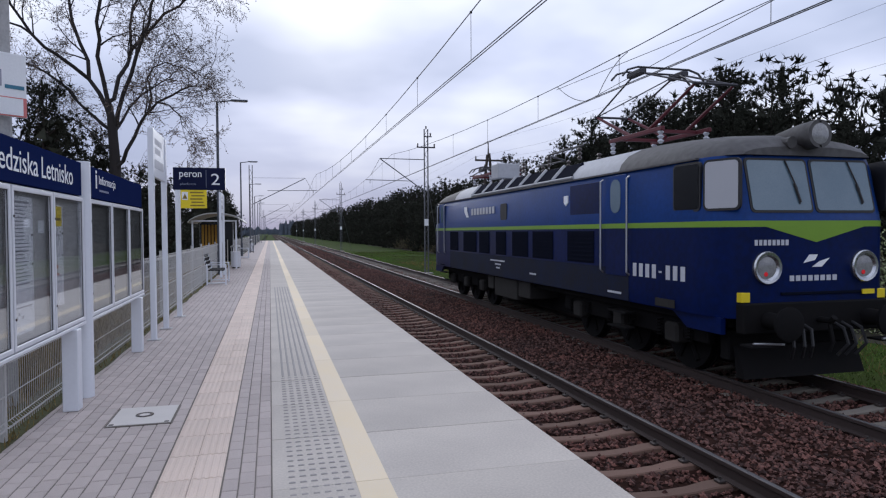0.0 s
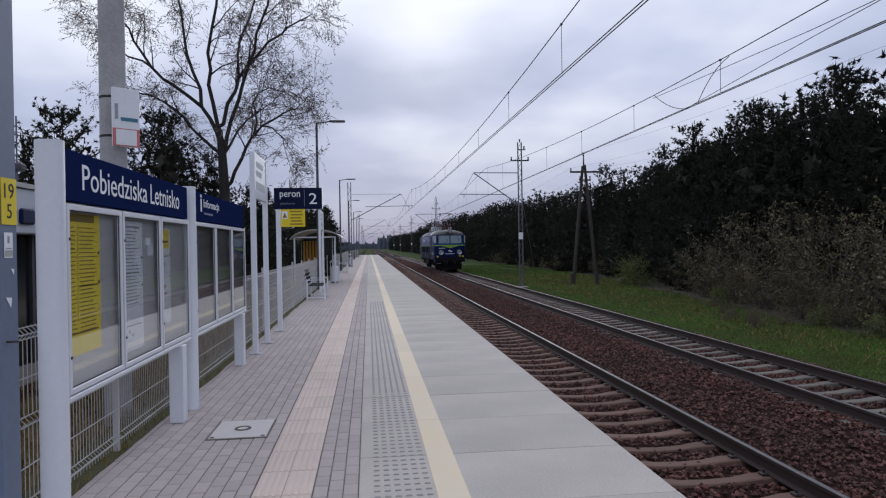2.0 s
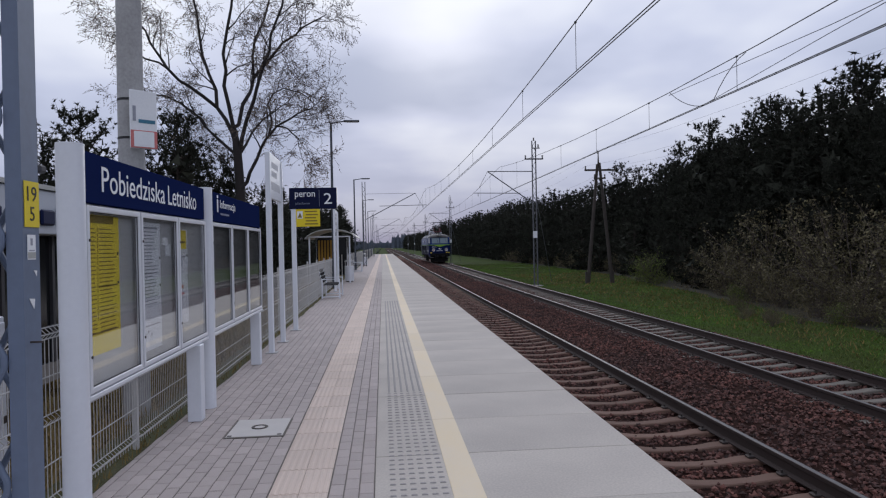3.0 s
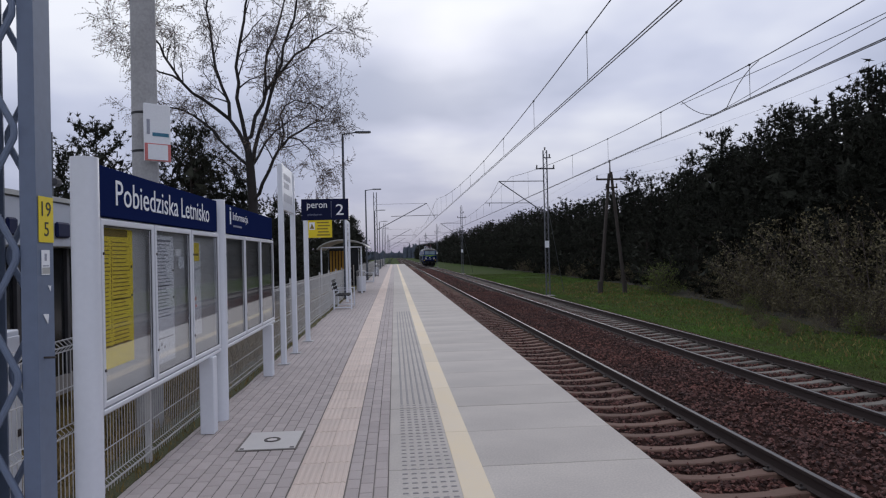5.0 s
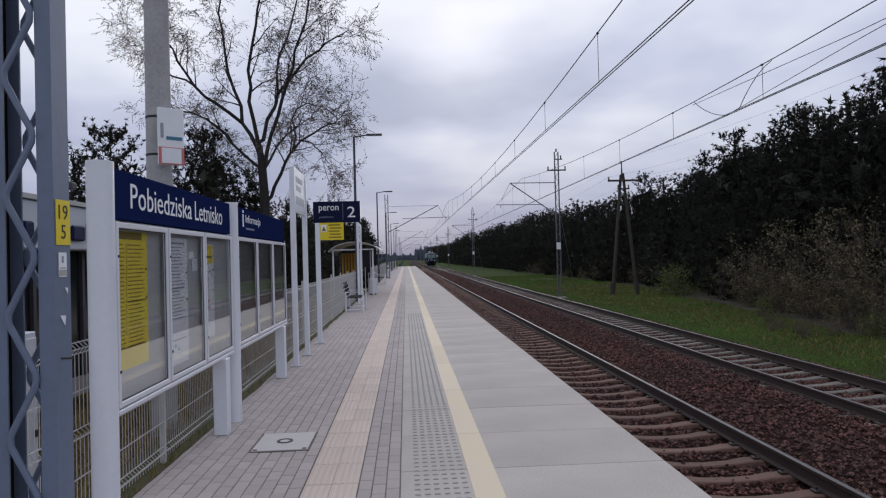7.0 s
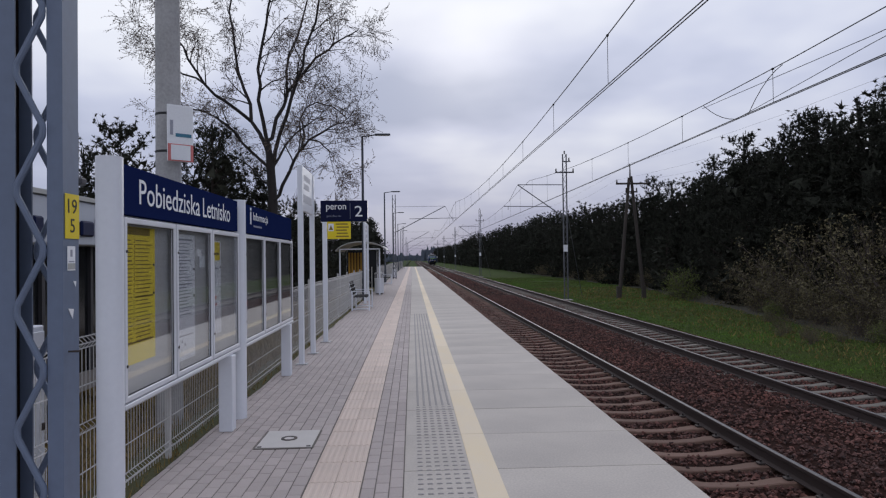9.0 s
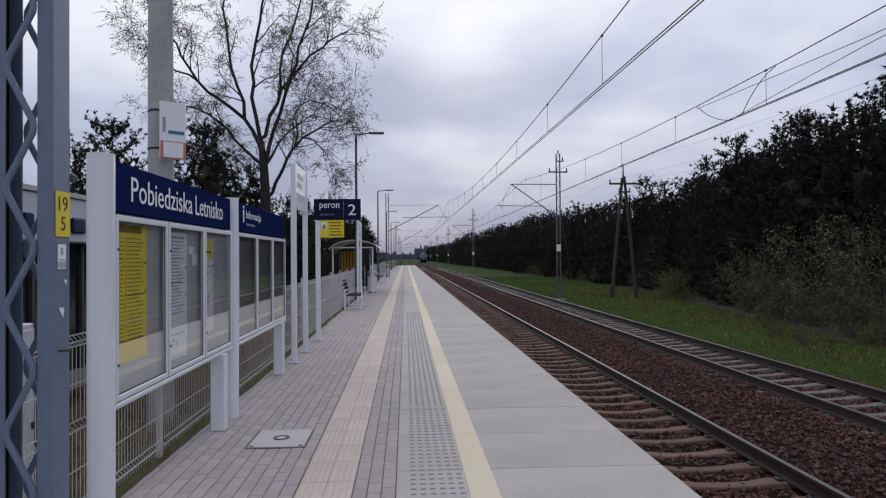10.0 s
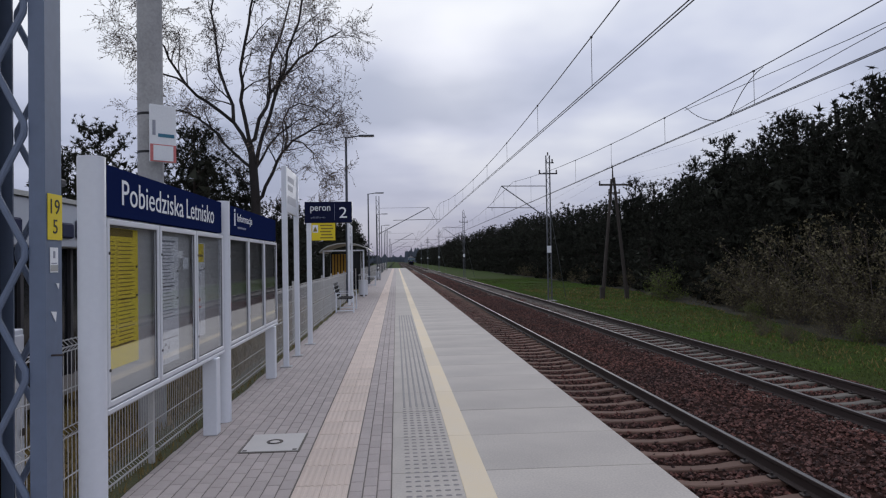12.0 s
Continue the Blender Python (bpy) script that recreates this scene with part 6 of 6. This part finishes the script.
    part("draw_hook", Shape().tube([(0, -0.05, 1.04), (0, -0.28, 1.04), (0, -0.34, 1.10)], 0.045, 8).tube([(0, -0.25, 1.0), (0.02, -0.3, 0.75), (0, -0.25, 0.6)], 0.03, 6), "loco_frame", t, "black draw hook and chain")
    part("rail_guard", Shape().prism([(0.16, 0.17), (0.34, 0.17), (0.41, 0.62), (0.34, 0.62)], "x", -1.08, 1.08), "loco_frame", t, "black rail guard plate")
    part("pilot_beam", Shape().box(-1.15, 1.15, 0.42, 0.62, 0.40, 0.859, 0.02), "loco_frame", t, "black beam behind the rail guard")
    part("nose_bar", Shape().box(-0.62, 1.0, -0.03, 0.0, 1.40, 1.44, 0.006), "loco_grille", t, "dark horizontal nose bar")
    part("nose_grip", Shape().box(0.80, 1.02, -0.05, -0.031, 1.385, 1.455), "sign_yellow", t)
    part("nose_logo", Shape().prism([(-0.22, 1.86), (-0.02, 1.90), (0.03, 1.98), (-0.12, 1.98)], "y", -0.006, 0.0).prism([(-0.07, 1.80), (0.10, 1.80), (0.24, 1.93), (0.06, 1.88)], "y", -0.006, 0.0), "lettering", t, "white painted mark")
    for k in range(8):
        part("nose_logo_bar", Shape().box(-0.46 + 0.108 * k, -0.385 + 0.108 * k, -0.006, 0.0, 1.60, 1.68), "marking", t, "white painted bar")
        part("nose_number_bar", Shape().box(-1.06 + 0.075 * k, -1.01 + 0.075 * k, -0.006, 0.0, 2.12, 2.20), "marking", t, "white painted bar")
    # roof lamp
    part("lamp_housing", Shape().tube([(0, 0.75, 3.72), (0, 0.35, 3.72), (0, 0.08, 3.73)], [0.12, 0.19, 0.205], 20), "loco_roof", t, "grey roof lamp housing", smooth=True)
    rl = part("roof_lamp", Shape().tube([(0, 0.08, 3.73), (0, -0.06, 3.73), (0, -0.061, 3.73), (0, -0.02, 3.73)], [0.205, 0.205, 0.17, 0.16], 24), "loco_roof", t, "large round roof headlight", smooth=True)
    part("lens", Shape().tube([(0, -0.03, 3.73), (0, -0.062, 3.73), (0, -0.08, 3.73)], [0.165, 0.15, 0.08], 20), "lens", rl, "clear lens", smooth=True)
    part("horn", Shape().tube([(-0.32, 0.5, 3.66), (-0.32, 0.12, 3.62)], [0.04, 0.09], 10), "loco_roof", t, "roof horn")
    # roof gear
    part("equipment_box", Shape().box(-0.55, 0.2, 12.3, 13.0, 4.06, 4.55, 0.03), "loco_roof_pale", t, "pale roof box")
    for k in range(6):
        s = Shape()
        insulator(s, (-0.5, 0.5)[k % 2], 6.6 + 0.9 * k, 4.05, 0.3)
        part("roof_insulator", s, "insulator", t)
    part("bus_bar", Shape().tube([(-0.5, 6.4, 4.38), (-0.5, 8.5, 4.36), (0.5, 9.5, 4.36), (0.5, 11.6, 4.38)], 0.025, 6), "mast_dark", t)

    def pantograph(yc, raised):
        p = part("pantograph", Shape().box(-0.55, -0.47, yc - 1.0, yc + 1.0, 4.24, 4.32, 0.01).box(0.47, 0.55, yc - 1.0, yc + 1.0, 4.24, 4.32, 0.01).box(-0.469, 0.469, yc - 0.65, yc - 0.57, 4.245, 4.31).box(-0.469, 0.469, yc + 0.57, yc + 0.65, 4.245, 4.31), "red_paint", t, "pantograph on a red base frame")
        ins = Shape()
        for x in (-0.5, 0.5):
            for y in (yc - 0.9, yc + 0.9):
                insulator(ins, x, y, 4.0, 0.26)
        part("insulator", ins, "marking", p, "pale insulators")
        kz, hz, ky = (4.95, 5.53, 1.82) if raised else (4.40, 4.50, 1.6)
        for sy in (-1, 1):
            k_, base_ = yc + sy * ky, yc + sy * 0.35
            for x in (-0.42, 0.42):
                part("lower_arm", Shape().tube([(x, base_, 4.32), (x * 0.95, k_, kz)], [0.042, 0.026], 8), "red_paint", p, "red lower arm")
                part("upper_arm", Shape().tube([(x * 0.95, k_, kz), (x * 1.1, yc + sy * 0.1, hz)], 0.020, 6), "mast_dark", p, "thin dark upper arm")
            part("knee_rod", Shape().tube([(-0.46, k_, kz), (0.46, k_, kz)], 0.028, 6), "mast_dark", p)
            part("cross_stay", Shape().tube([(-0.40, k_, kz), (0.44, yc + sy * 0.1, hz)], 0.013, 5), "mast_dark", p)
        for sy in (-1, 1):
            y = yc + sy * 0.22
            part("collector_strip", Shape().tube([(-0.92, y, hz - 0.12), (-0.80, y, hz + 0.01), (-0.58, y, hz + 0.075), (0.58, y, hz + 0.075), (0.80, y, hz + 0.01), (0.92, y, hz - 0.12)], 0.022, 6), "mast_dark", p, "dark collector strip with bent horns")
        part("head_box", Shape().box(-0.56, -0.40, yc - 0.26, yc + 0.26, hz - 0.06, hz + 0.05, 0.02).box(0.40, 0.56, yc - 0.26, yc + 0.26, hz - 0.06, hz + 0.05, 0.02), "mast_dark", p)

    pantograph(4.1, True)
    pantograph(14.1, False)
    # running gear
    part("inner_frame", Shape().box(-0.6, 0.6, 0.7, LEN - 0.7, 0.32, 0.915), "loco_frame", t, "black inner frame and motors")
    part("underframe", Shape().box(-1.25, 1.25, 0.3, LEN - 0.3, 0.92, 1.10), "loco_frame", t, "black underframe")
    for a, b, z0 in ((7.6, 8.4, 0.62), (8.5, 10.3, 0.50), (10.4, 10.9, 0.66)):
        part("equipment_case", Shape().box(-1.38, 1.38, a, b, z0, 1.06, 0.02), "loco_grey", t, "dusty grey underfloor case")
    for yc in (3.55, LEN - 3.55):
        bg = part("bogie", Shape().box(-1.10, -0.98, yc - 2.6, yc + 2.6, 0.55, 0.90, 0.02).box(0.98, 1.10, yc - 2.6, yc + 2.6, 0.55, 0.90, 0.02).box(-0.97, 0.97, yc - 1.0, yc - 0.75, 0.5, 0.85).box(-0.97, 0.97, yc + 0.75, yc + 1.0, 0.5, 0.85), "loco_frame", t, "black bogie frame")
        for dy in (-1.75, 0.0, 1.75):
            for sx in (-1, 1):
                part("axle_box", Shape().box(min(sx * 0.98, sx * 1.22), max(sx * 0.98, sx * 1.22), yc + dy - 0.19, yc + dy + 0.19, 0.46, 0.80, 0.04), "loco_grey", bg, "dusty axle box")
                for d2 in (-0.42, 0.42):
                    part("coil_spring", Shape().tube([(sx * 1.14 + 0.05 * math.cos(k * 1.05), yc + dy + d2 + 0.05 * math.sin(k * 1.05), 0.52 + 0.0085 * k) for k in range(36)], 0.014, 4), "loco_frame", bg)
    sets = []
    for yc in (3.55, LEN - 3.55):
        for dy in (-1.75, 0.0, 1.75):
            w = Shape()
            w.tube([(-0.98, 0, 0), (0.98, 0, 0)], 0.085, 10)
            for sx in (-1, 1):
                w.tube([(sx * 0.68, 0, 0), (sx * 0.71, 0, 0), (sx * 0.711, 0, 0), (sx * 0.84, 0, 0)], [0.645, 0.64, 0.62, 0.61], 32)
                for k in range(6):
                    a = k * 1.047
                    w.tube([(sx * 0.845, 0.12 * math.cos(a), 0.12 * math.sin(a)), (sx * 0.845, 0.5 * math.cos(a), 0.5 * math.sin(a))], 0.05, 6)
            sets.append((part("wheelset", w, "loco_frame", t, "dark steel wheelset", at=at(0, yc + dy, 0.625), smooth=True), yc + dy))
    return t, sets


loco, wheelsets = locomotive()
SPEED = 26.85


def motions():
    """The locomotive runs away along the far track at a steady speed, its wheels rolling."""
    walk(loco, [(k * 0.5, pose(FAR, 7.88 + SPEED * k * 0.5, RAIL)) for k in range(25)])
    for w, y in wheelsets:
        walk(w, [(k / 30, pose(0, y, 0.625, -math.degrees(SPEED * k / 30 / 0.625))) for k in range(361)])


motions()
